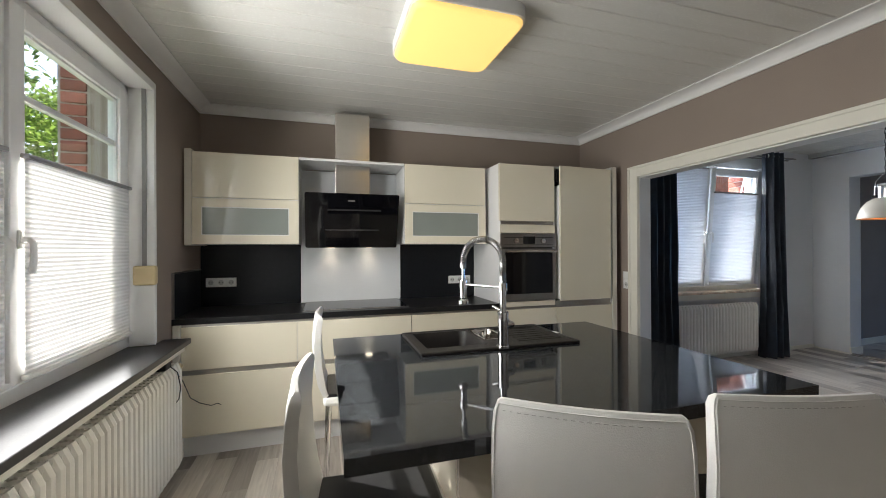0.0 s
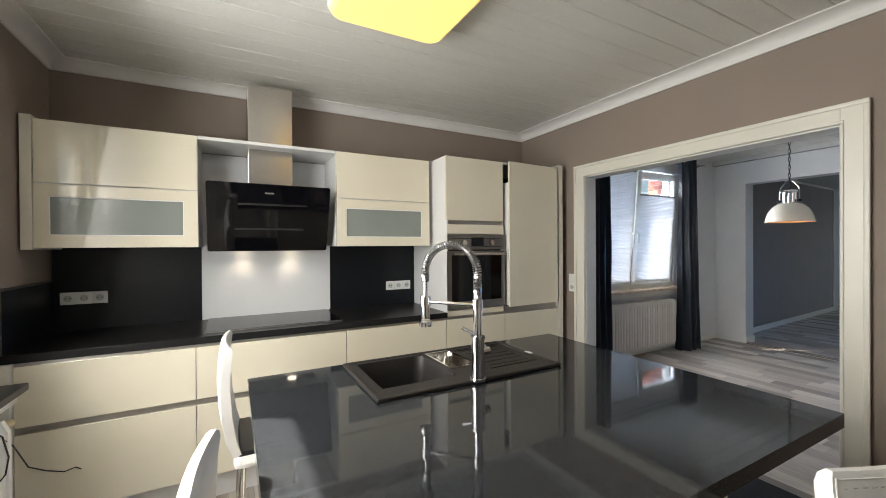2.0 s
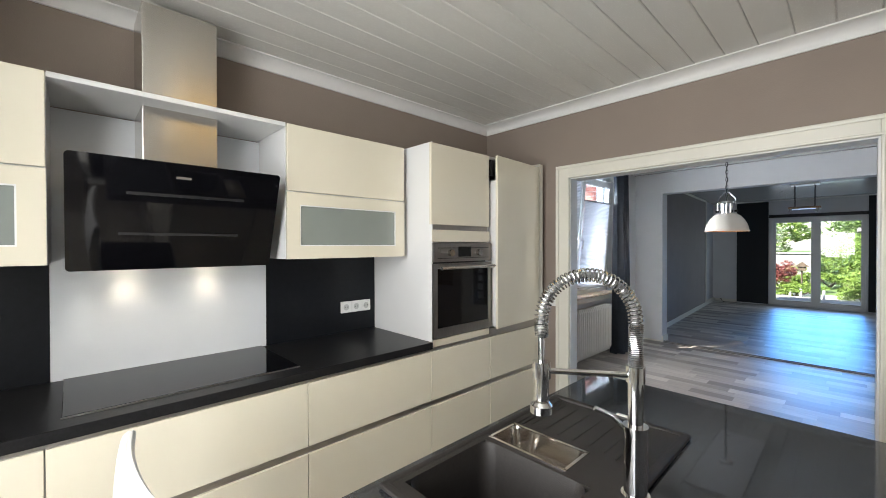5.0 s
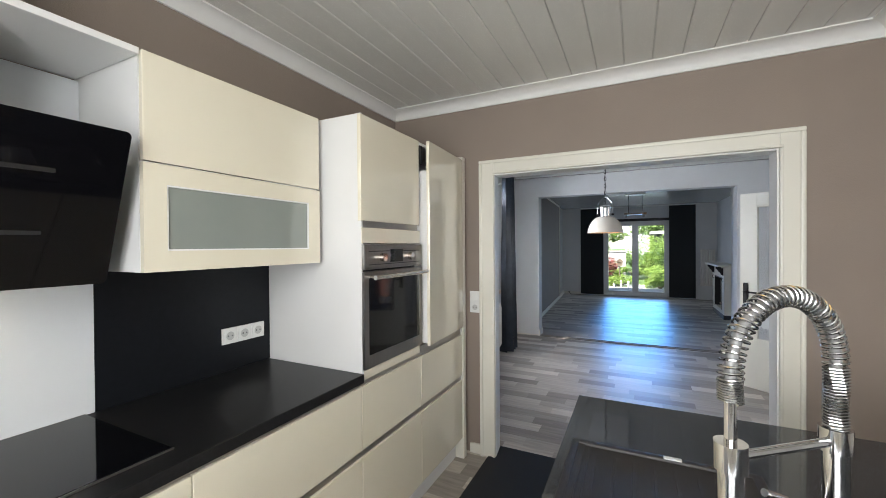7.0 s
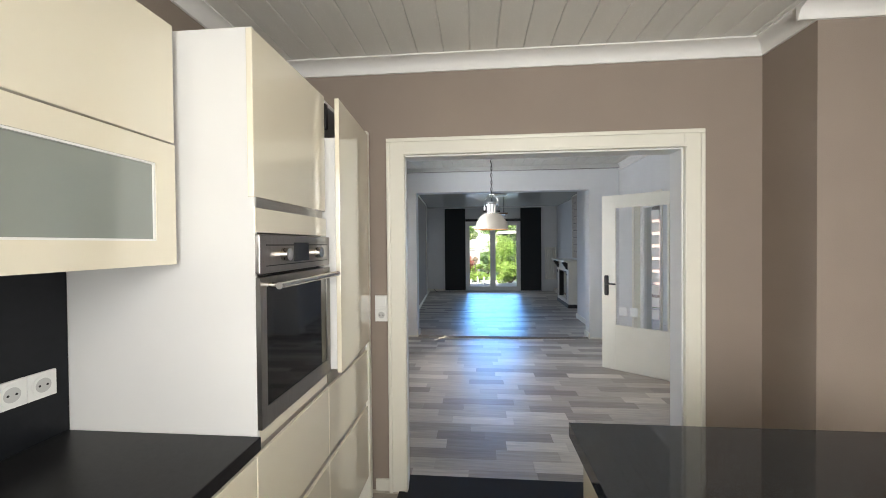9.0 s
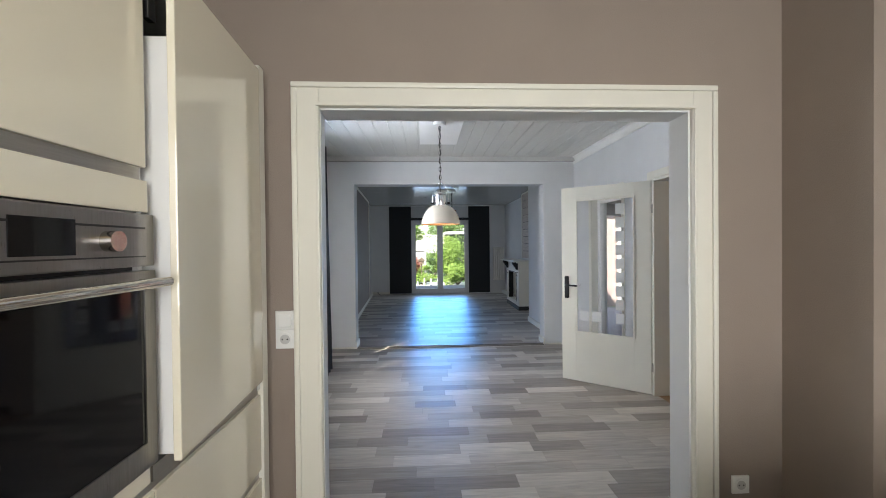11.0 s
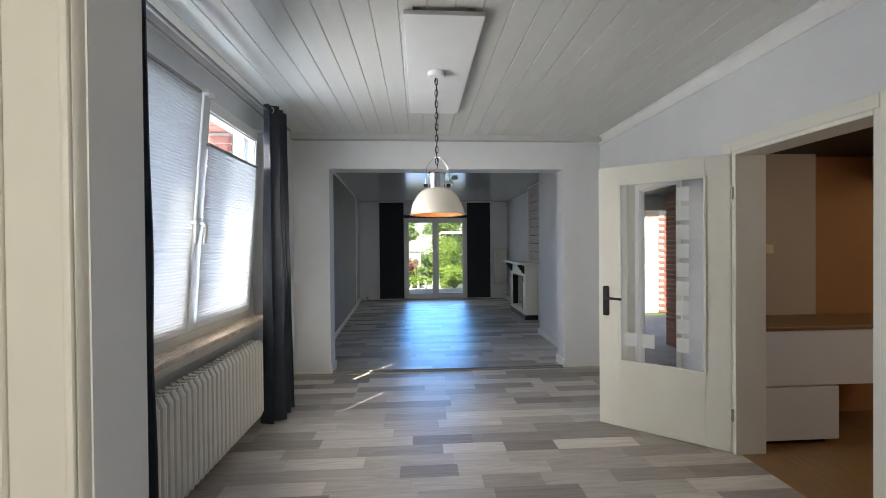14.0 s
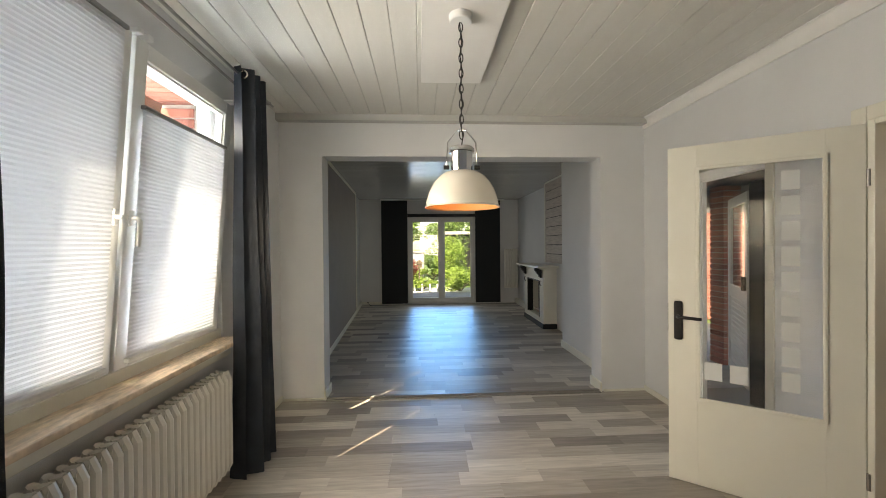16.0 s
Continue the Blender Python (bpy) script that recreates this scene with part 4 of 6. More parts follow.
part("slab", boxes((TX0, TY0, 0.877, TX1, SINK_BOWL[2], ZW), (TX0, SINK_BOWL[3], 0.877, TX1, TY1, ZW), (TX0, SINK_BOWL[2], 0.877, SINK_BOWL[0], SINK_BOWL[3], ZW), (SINK_SMALL[1], SINK_BOWL[2], 0.877, TX1, SINK_BOWL[3], ZW)), M_GRANITE, top, smooth=False)
sk = thing("sink", 0.72, 1.88, ZW, "dark brown inset sink with a drainer and a small steel bowl", "sink")
bm = boxes((SX0, SY0, ZW + 0.0005, SX1 + 0.0, SINK_BOWL[2], ZW + 0.010), (SX0, SINK_BOWL[3], ZW + 0.0005, SX1, SY1, ZW + 0.010), (SX0, SINK_BOWL[2], ZW + 0.0005, SINK_BOWL[0], SINK_BOWL[3], ZW + 0.010), (SINK_BOWL[1], SINK_BOWL[2], ZW + 0.0005, SINK_SMALL[0], SINK_BOWL[3], ZW + 0.010), (SINK_SMALL[0], SINK_BOWL[2], ZW + 0.0005, SINK_SMALL[1], SINK_SMALL[2], ZW + 0.010), (SINK_SMALL[1], SINK_BOWL[2], ZW + 0.0005, SX1, SINK_BOWL[3], ZW + 0.006))
part("rim", bm, M_SINK, sk, smooth=False)
bm = boxes((SX0 - 0.004, SY0 - 0.006, ZW + 0.0008, SX1 + 0.006, SY0 + 0.018, ZW + 0.0135), (SX0 - 0.004, SY1 - 0.016, ZW + 0.0008, SX1 + 0.006, SY1 + 0.004, ZW + 0.0135), (SX0 - 0.004, SY0, ZW + 0.0008, SX0 + 0.016, SY1, ZW + 0.0135), (SX1 - 0.014, SY0, ZW + 0.0008, SX1 + 0.008, SY1, ZW + 0.0135), bevel=0.005)
part("raised_edge", bm, M_SINK, sk)
def bowl(x0, x1, y0, y1, depth, r=0.035):
    """An open bowl with rounded corners and sloping sides."""
    bm = bmesh.new()
    rings = []
    for inset, z, rr in ((0.0, ZW + 0.009, r), (0.004, ZW - 0.01, r), (0.012, ZW - depth + 0.03, r), (0.04, ZW - depth, r)):
        ring = []
        for cx, cy, q in ((x1 - inset - rr, y1 - inset - rr, 0), (x0 + inset + rr, y1 - inset - rr, 90), (x0 + inset + rr, y0 + inset + rr, 180), (x1 - inset - rr, y0 + inset + rr, 270)):
            for k in range(6):
                an = radians(q + 18 * k)
                ring.append(bm.verts.new((cx + rr * math.cos(an), cy + rr * math.sin(an), z)))
        rings.append(ring)
    for a, b in zip(rings, rings[1:]):
        for k in range(len(a)):
            bm.faces.new((a[k], a[(k + 1) % len(a)], b[(k + 1) % len(a)], b[k]))
    bm.faces.new(rings[-1])
    return bm
part("bowl", bowl(*SINK_BOWL, 0.17), M_SINK, sk)
part("small_bowl", bowl(*SINK_SMALL, 0.10, 0.02), M_STEEL, sk, "small stainless steel bowl")
part("bowl_rim", boxes((SINK_SMALL[0] - 0.004, SINK_SMALL[2] - 0.004, ZW + 0.009, SINK_SMALL[0] + 0.004, SINK_SMALL[3] + 0.004, ZW + 0.012), (SINK_SMALL[1] - 0.004, SINK_SMALL[2] - 0.004, ZW + 0.009, SINK_SMALL[1] + 0.004, SINK_SMALL[3] + 0.004, ZW + 0.012), (SINK_SMALL[0], SINK_SMALL[2] - 0.004, ZW + 0.009, SINK_SMALL[1], SINK_SMALL[2] + 0.004, ZW + 0.012), (SINK_SMALL[0], SINK_SMALL[3] - 0.004, ZW + 0.009, SINK_SMALL[1], SINK_SMALL[3] + 0.004, ZW + 0.012)), M_STEEL, sk, smooth=False)
for k in range(6):
    y = 1.80 + k * 0.045
    part("drainer_rib", boxes((0.86, y, ZW + 0.006, 1.06, y + 0.008, ZW + 0.0085), bevel=0.001), M_SINK, sk, smooth=False)
for y in (1.765, 2.045):
    part("drainer_line", boxes((0.845, y, ZW + 0.006, 1.075, y + 0.005, ZW + 0.010)), M_SINK, sk, smooth=False)

part("overflow_plate", boxes((1.097, 1.832, ZW + 0.0137, 1.113, 1.872, ZW + 0.0157), bevel=0.0008), M_PLASTIC, sk, "small pale plate on the sink edge")

# spring tap
TXc, TYc = 0.724, 1.675
tp = thing("kitchen_tap", TXc, TYc, ZW + 0.01, "tall chrome kitchen tap with a spring hose and pull-down spray", "tap")
bm = bmesh.new()
rod(bm, (TXc, TYc, ZW + 0.010), (TXc, TYc, ZW + 0.018), 0.029, 28)
rod(bm, (TXc, TYc, ZW + 0.018), (TXc, TYc, ZW + 0.155), 0.0235, 28)
rod(bm, (TXc, TYc, ZW + 0.155), (TXc, TYc, ZW + 0.165), 0.0255, 28)
part("body", bm, M_CHROME, tp)
bm = bmesh.new()
rod(bm, (TXc, TYc, ZW + 0.165), (TXc, TYc, ZW + 0.27), 0.0155, 24)
part("riser", bm, M_CHROME, tp)
bm = bmesh.new()
rod(bm, (TXc, TYc, ZW + 0.258), (TXc, TYc, ZW + 0.292), 0.0195, 24)
part("collar", bm, M_CHROME, tp)
# the hose arcs over towards the bowl, along HV
HV = Vector((-0.66, 0.75, 0)).normalized()
SPAN, ZA = 0.198, ZW + 0.388
arc = [Vector((TXc, TYc, ZW + 0.29 + k * 0.0163)) for k in range(7)]
for k in range(1, 25):
    q = math.pi * k / 24
    arc.append(Vector((TXc, TYc, ZA)) + HV * (SPAN / 2 * (1 - math.cos(q))) + Vector((0, 0, SPAN / 2 * math.sin(q))))
arc += [arc[-1] + Vector((0, 0, -0.012 * k)) for k in range(1, 4)]
bm = bmesh.new()
tube(bm, arc, 0.0072, 10)
part("hose", bm, M_RUBBER, tp, "grey inner hose")


def arc_at(s):
    f = s * (len(arc) - 1)
    i = min(int(f), len(arc) - 2)
    return arc[i].lerp(arc[i + 1], f - i), (arc[i + 1] - arc[i]).normalized()


bm = bmesh.new()
coil, phase, STEPS = [], 0.0, 860
across = HV.cross(Vector((0, 0, 1))).normalized()
for k in range(STEPS + 1):
    s = k / STEPS
    c, d = arc_at(s)
    other = d.cross(across).normalized()
    phase += 2 * math.pi / 12 * (1.7 if (s < 0.17 or s > 0.93) else 0.70)
    coil.append(c + 0.0138 * (math.cos(phase) * across + math.sin(phase) * other))
tube(bm, coil, 0.0018, 6)
part("spring", bm, M_SPRING, tp, "open steel spring coil")
HEAD = Vector((TXc, TYc, 0)) + HV * SPAN
bm = bmesh.new()
rod(bm, (HEAD.x, HEAD.y, ZW + 0.29), (HEAD.x, HEAD.y, ZW + 0.36), 0.0075, 16)
part("hose_tail", bm, M_CHROME, tp)
bm = bmesh.new()
rod(bm, (HEAD.x, HEAD.y, ZW + 0.215), (HEAD.x, HEAD.y, ZW + 0.29), 0.0155, 24)
rod(bm, (HEAD.x, HEAD.y, ZW + 0.262), (HEAD.x, HEAD.y, ZW + 0.298), 0.0195, 24)
rod(bm, (HEAD.x, HEAD.y, ZW + 0.203), (HEAD.x, HEAD.y, ZW + 0.211), 0.023, 24, 0.0165)
rod(bm, (HEAD.x, HEAD.y, ZW + 0.187), (HEAD.x, HEAD.y, ZW + 0.203), 0.0245, 28)
part("spray_head", bm, M_CHROME, tp, "chrome pull-down spray head")
bm = bmesh.new()
tube(bm, [(TXc, TYc, ZW + 0.272), (HEAD.x, HEAD.y, ZW + 0.278)], 0.0065, 12)
part("holder_arm", bm, M_CHROME, tp)
bm = bmesh.new()
rod(bm, (TXc, TYc, ZW + 0.105), (TXc + 0.052, TYc + 0.012, ZW + 0.105), 0.0145, 20)
part("valve", bm, M_CHROME, tp)
bm = bmesh.new()
tube(bm, [(TXc + 0.044, TYc + 0.012, ZW + 0.112), (TXc + 0.012, TYc + 0.055, ZW + 0.165), (TXc - 0.012, TYc + 0.085, ZW + 0.18)], 0.006, 10)
part("lever", bm, M_CHROME, tp, "slim chrome lever")

# ---- chairs ----
ch = thing("counter_chair", 0, 0, 0, "white leatherette counter chair with a black seat pad", "chair", "chairs round the island")
def shell(u0, u1, rows, thick):
    """A curved padded sheet: rows of (depth, height, half width, bow)."""
    bm = bmesh.new()
    n = 10
    front, back = [], []
    for d, z, w, bow, tk in rows:
        front.append([bm.verts.new((d - bow * (1 - (2 * k / n - 1) ** 2) + tk / 2, w * (2 * k / n - 1), z)) for k in range(n + 1)])
        back.append([bm.verts.new((d - bow * (1 - (2 * k / n - 1) ** 2) - tk / 2, w * (2 * k / n - 1), z)) for k in range(n + 1)])
    for g in (front, back):
        for a, b in zip(g, g[1:]):
            for k in range(n):
                bm.faces.new((a[k], a[k + 1], b[k + 1], b[k]))
    for k in range(n):
        bm.faces.new((front[0][k], front[0][k + 1], back[0][k + 1], back[0][k]))
        bm.faces.new((front[-1][k], front[-1][k + 1], back[-1][k + 1], back[-1][k]))
    for a, b in zip(range(len(rows)), range(1, len(rows))):
        bm.faces.new((front[a][0], front[b][0], back[b][0], back[a][0]))
        bm.faces.new((front[a][-1], front[b][-1], back[b][-1], back[a][-1]))
    return bm
BACK = [(0.035, 0.60, 0.175, 0.010, 0.03), (0.015, 0.66, 0.192, 0.012, 0.034), (0.0, 0.76, 0.200, 0.015, 0.034), (-0.006, 0.87, 0.202, 0.016, 0.032), (0.0, 0.96, 0.201, 0.016, 0.030), (0.006, 0.996, 0.198, 0.016, 0.028), (0.008, 1.012, 0.192, 0.016, 0.022), (0.008, 1.02, 0.182, 0.016, 0.010)]
part("backrest", shell(0, 0, BACK, 0.03), M_LEATHER, ch, "white leatherette backrest with a stitched edge")
pipe = []
for d, z, w, bow, tk in BACK[1:]:
    pipe.append(Vector((d - tk / 2 - 0.001, -w + 0.006, z)))
arcpts = [Vector((0.008 - 0.016 * (1 - u * u) - 0.013, u * 0.18, 1.011)) for u in [k / 8 - 1 for k in range(17)]]
right = [Vector((v.x, -v.y, v.z)) for v in reversed(pipe)]
bm = bmesh.new()
tube(bm, pipe[:-1] + arcpts + right[1:], 0.0016, 6)
part("piping", bm, M_LEATHER, ch, "raised white seam")
for s in range(22):
    u = -0.168 + s * 0.016
    x = 0.008 - 0.016 * (1 - (u / 0.18) ** 2) - 0.0165
    part("stitch", boxes((x - 0.0004, u, 0.9975, x + 0.0015, u + 0.009, 0.999)), M_STITCH, ch, smooth=False)
bm = boxes((0.02, -0.20, 0.555, 0.42, 0.20, 0.60), bevel=0.02)
part("seat_shell", bm, M_LEATHER, ch, "white padded seat edge")
part("seat_pad", boxes((0.035, -0.18, 0.585, 0.405, 0.18, 0.612), bevel=0.012), M_BLACKLEATHER, ch, "black leatherette seat pad")
for a, b in ((0.05, -0.17), (0.05, 0.17), (0.39, -0.17), (0.39, 0.17)):
    bm = bmesh.new()
    rod(bm, (a, b, 0.56), (a + (0.02 if a > 0.2 else -0.02), b * 1.08, 0.0), 0.013, 12)
    part("leg", bm, M_CHROME, ch)
bm = bmesh.new()
tube(bm, [(0.40, -0.176, 0.25), (0.40, 0.176, 0.25)], 0.009, 8)
part("footrest", bm, M_CHROME, ch)
# south pair (x, y of the backrest's middle, turn), then the west pair
ch.matrix_basis = pose(0.507, 0.817, 0, 0, 0, 57)
copy_thing(ch, pose(1.012, 0.732, 0, 0, 0, 73))
copy_thing(ch, pose(-0.088, 1.285, 0, 0, 0, -3))
copy_thing(ch, pose(-0.055, 2.38, 0, 0, 0, 0))

# ---- radiators ----
def radiator(name, along, a0, a1, near, far, z0, z1, pitch, label, columns=3):
    """A cast column radiator; along is its axis, near and far its faces."""
    def w(u, d, z):
        return (u, d, z) if along == "x" else (d, u, z)
    mid = (near + far) / 2
    c = w((a0 + a1) / 2, mid, z0)
    t = thing(name, c[0], c[1], c[2], label, "radiator")
    n = int(round((a1 - a0) / pitch))
    first = None
    for i in range(n):
        u = a0 + (i + 0.5) * (a1 - a0) / n
        if first is None:
            bm = bmesh.new()
            r = pitch * 0.36
            for k in range(columns):
                d = near + (far - near) * (0.14 + 0.72 * k / (columns - 1))
                rr = r if k else r * 1.05
                pts = [w(u, d + (mid - d) * 0.5, z0 + 0.01), w(u, d, z0 + 0.05), w(u, d, z1 - 0.05), w(u, d + (mid - d) * 0.5, z1 - 0.008)]
                tube(bm, pts, rr, 8)
            for z in (z0 + 0.03, z1 - 0.03):
                tube(bm, [w(u, near + 0.02 * (1 if far > near else -1), z), w(u, far - 0.02 * (1 if far > near else -1), z)], pitch * 0.42, 8)
                tube(bm, [w(u - pitch / 2, mid, z), w(u + pitch / 2, mid, z)], 0.017, 8)
            first = part("column", bm, M_RAD, t)
        else:
            o2 = first.copy()
            scene.collection.objects.link(o2)
            o2.parent = t
            o2.location = Vector(w(i * (a1 - a0) / n, 0, 0))
    return t
r1 = radiator("radiator", "y", 1.05, 2.80, -0.84, -0.945, 0.07, 0.70, 0.047, "cream column radiator under the kitchen sill")
bm = bmesh.new()
rod(bm, (-0.885, 2.80, 0.645), (-0.885, 2.84, 0.645), 0.012, 12)
rod(bm, (-0.885, 2.84, 0.645), (-0.885, 2.90, 0.645), 0.017, 16)
part("valve", bm, M_BEIGE, r1, "beige radiator valve")
radiator("radiator", "x", 3.74, 5.09, 3.57, 3.685, 0.09, 0.69, 0.05, "cream column radiator under the dining window")
radiator("radiator", "y", 0.07, 0.40, 12.10, 12.2, 0.37, 1.33, 0.055, "tall white radiator beside the patio door", 2)

# ---- curtains ----
def curtain(name, x0, x1, y, z0, z1, folds, deep, seed, label):
    rnd = random.Random(seed)
    bm = bmesh.new()
    nu, nz = folds * 10, 26
    ph = [rnd.uniform(-0.5, 0.5) for _ in range(folds + 1)]
    grid = []
    for j in range(nz + 1):
        v = j / nz
        z = z0 + (z1 - z0) * v
        row = []
        for i in range(nu + 1):
            u = i / nu
            f = u * folds
            k = min(int(f), folds - 1)
            sway = (ph[k] * (1 - f + k) + ph[k + 1] * (f - k)) * (1 - v) * 0.9
            d = deep * (0.75 + 0.5 * (1 - v)) * math.sin(2 * math.pi * f + sway)
            spread = 1.0 + 0.10 * (1 - v) ** 2 * (1 if folds > 3 else 3.2)
            x = (x0 + x1) / 2 + (u - 0.5) * (x1 - x0) * spread + 0.012 * math.sin(7 * v + k) * (1 - v)
            row.append(bm.verts.new((x, y + d + 0.02 * noise.noise(Vector((u * 6, v * 4, seed))) * (1 - v), z)))
        grid.append(row)
    for a, b in zip(grid, grid[1:]):
        for i in range(nu):
            bm.faces.new((a[i], a[i + 1], b[i + 1], b[i]))
    bmesh.ops.solidify(bm, geom=bm.faces, thickness=0.003)
    t = thing(name, (x0 + x1) / 2, y, z0, label, "curtain", "dining curtains")
    part("cloth", bm, M_CURTAIN, t)
    for k in range(folds):
        for s in (0.25, 0.75):
            xx = x0 + (x1 - x0) * (k + s) / folds
            bm = bmesh.new()
            ring = [(xx + 0.004 * (1 if s < 0.5 else -1), y + 0.024 * math.cos(q), z1 - 0.045 + 0.024 * math.sin(q)) for q in [2 * math.pi * i / 16 for i in range(17)]]
            tube(bm, ring, 0.005, 6)
            part("eyelet", bm, M_CHROME, t, "metal eyelet")
    return t
YC = 3.553
curtain("curtain", 5.14, 5.40, 3.525, 0.015, 2.525, 3, 0.072, 3, "anthracite satin curtain on eyelets, reaching the floor")
curtain("curtain", 3.40, 3.765, YC, 0.015, 2.525, 4, 0.045, 8, "anthracite satin curtain on eyelets, reaching the floor")
t = thing("curtain_rod", 4.5, YC, 2.48, "dark metal double curtain rod under the ceiling", "curtain rod")
for dy in (0.0, 0.09):
    bm = bmesh.new()
    tube(bm, [(3.15, YC + dy, 2.482), (5.72, YC + dy, 2.482)], 0.009, 12)
    part("rod", bm, M_OVENSTEEL, t)
for x in (3.25, 5.66):
    bm = boxes((x - 0.006, YC - 0.01, 2.472, x + 0.006, DY1, 2.492), (x - 0.02, DY1 - 0.008, 2.44, x + 0.02, DY1, 2.52), bevel=0.002)
    part("bracket", bm, M_OVENSTEEL, t)

# ---- lamps ----
cl = thing("ceiling_lamp", 0.605, 2.03, 2.43, "square ceiling lamp with rounded corners and a warm lit diffuser", "ceiling lamp")
def rounded(x0, x1, y0, y1, r, z0, z1, edge):
    bm = bmesh.new()
    out = []
    for cx, cy, q in ((x1 - r, y1 - r, 0), (x0 + r, y1 - r, 90), (x0 + r, y0 + r, 180), (x1 - r, y0 + r, 270)):
        for k in range(7):
            an = radians(q + 15 * k)
            out.append((cx + r * math.cos(an), cy + r * math.sin(an)))
    prism(bm, out, "z", z0, z1)
    es = [e for e in bm.edges if abs(e.verts[0].co.z - z0) < 1e-5 and abs(e.verts[1].co.z - z0) < 1e-5]
    bmesh.ops.bevel(bm, geom=es, offset=edge, segments=4, profile=0.5, affect="EDGES")
    return bm
part("casing", rounded(0.343, 0.914, 1.748, 2.334, 0.075, 2.452, ZK - 0.0, 0.004), M_PLASTIC, cl)
part("diffuser", rounded(0.353, 0.904, 1.758, 2.324, 0.07, 2.428, 2.456, 0.018), glow("warm_diffuser_glow", (1.0, 0.64, 0.20), 0.18), cl, "warm yellow lit diffuser")

PX, PY = 4.658, 2.234
solo("ceiling_board", boxes((3.99, 2.008, 2.575, 5.475, 2.43, 2.599), bevel=0.003), M_CORNICE, "white board fixed under the dining ceiling", "board")
solo("ceiling_batten", boxes((4.0, 2.06, 2.599, 5.42, 2.10, ZD), (4.0, 2.34, 2.599, 5.42, 2.38, ZD)), M_HALLWOOD, "batten behind the ceiling board", "batten", "structure")
pl = thing("pendant_lamp", PX, PY, 1.61, "cream enamel dome pendant lamp hanging on a black chain", "pendant lamp")
bm = bmesh.new()
lathe(bm, PX, PY, [(0.0, 2.578), (0.058, 2.578), (0.060, 2.572), (0.058, 2.545), (0.052, 2.540), (0.0, 2.540)], 32)
part("ceiling_rose", bm, M_PLASTIC, pl, "white ceiling rose")
for k in range(15):
    z = 2.525 - k * 0.0385
    bm = bmesh.new()
    ring = []
    for i in range(17):
        q = 2 * math.pi * i / 16
        a, b = 0.010 * math.cos(q), 0.024 * math.sin(q)
        ring.append((PX + (a if k % 2 else 0), PY + (0 if k % 2 else a), z - 0.01 + b))
    tube(bm, ring, 0.0028, 5)
    part("chain_link", bm, M_IRON, pl)
bm = bmesh.new()
tube(bm, [(PX + 0.006 * math.sin(k), PY + 0.006 * math.cos(k * 1.3), 2.54 - k * 0.034) for k in range(20)], 0.0028, 6)
part("cable", bm, M_IRON, pl, "black cable")
bm = bmesh.new()
lathe(bm, PX, PY, [(0.0, 1.912), (0.052, 1.912), (0.062, 1.902), (0.064, 1.886), (0.056, 1.884), (0.054, 1.79), (0.058, 1.786), (0.0, 1.786)], 36)
part("neck", bm, M_CHROME, pl, "polished steel neck")
OUT = [(0.06, 1.790), (0.085, 1.783), (0.115, 1.762), (0.143, 1.730), (0.164, 1.690), (0.178, 1.648), (0.184, 1.615), (0.190, 1.611)]
bm = bmesh.new()
lathe(bm, PX, PY, OUT + [(0.188, 1.607)], 56)
part("shade", bm, M_LAMPWHITE, pl, "cream enamel dome shade")
bm = bmesh.new()
lathe(bm, PX, PY, [(r - 0.004, z - 0.003) for r, z in OUT] + [(0.188, 1.6065)], 56)
part("shade_lining", bm, M_COPPER, pl, "warm golden inside of the shade")
bm = bmesh.new()
bmesh.ops.create_uvsphere(bm, u_segments=16, v_segments=10, radius=0.03, matrix=Matrix.Translation((PX, PY, 1.72)))
part("bulb", bm, glow("pendant_bulb_glow", (1.0, 0.55, 0.2), 4.2), pl, "dim warm bulb")
bm = bmesh.new()
for s in (-1, 1):
    tube(bm, [(PX, PY + s * 0.02, 2.0), (PX, PY + s * 0.072, 1.935), (PX, PY + s * 0.078, 1.80)], 0.0028, 6)
part("yoke", bm, M_CHROME, pl, "thin wire yoke")
for s in (-1, 1):
    bm = bmesh.new()
    rod(bm, (PX, PY + s * 0.064, 1.81), (PX, PY + s * 0.092, 1.81), 0.011, 14)
    part("wing_screw", bm, M_IRON, pl)
bm = boxes((PX - 0.006, PY - 0.024, 1.995, PX + 0.006, PY + 0.024, 2.003), bevel=0.002)
part("yoke_top", bm, M_CHROME, pl)


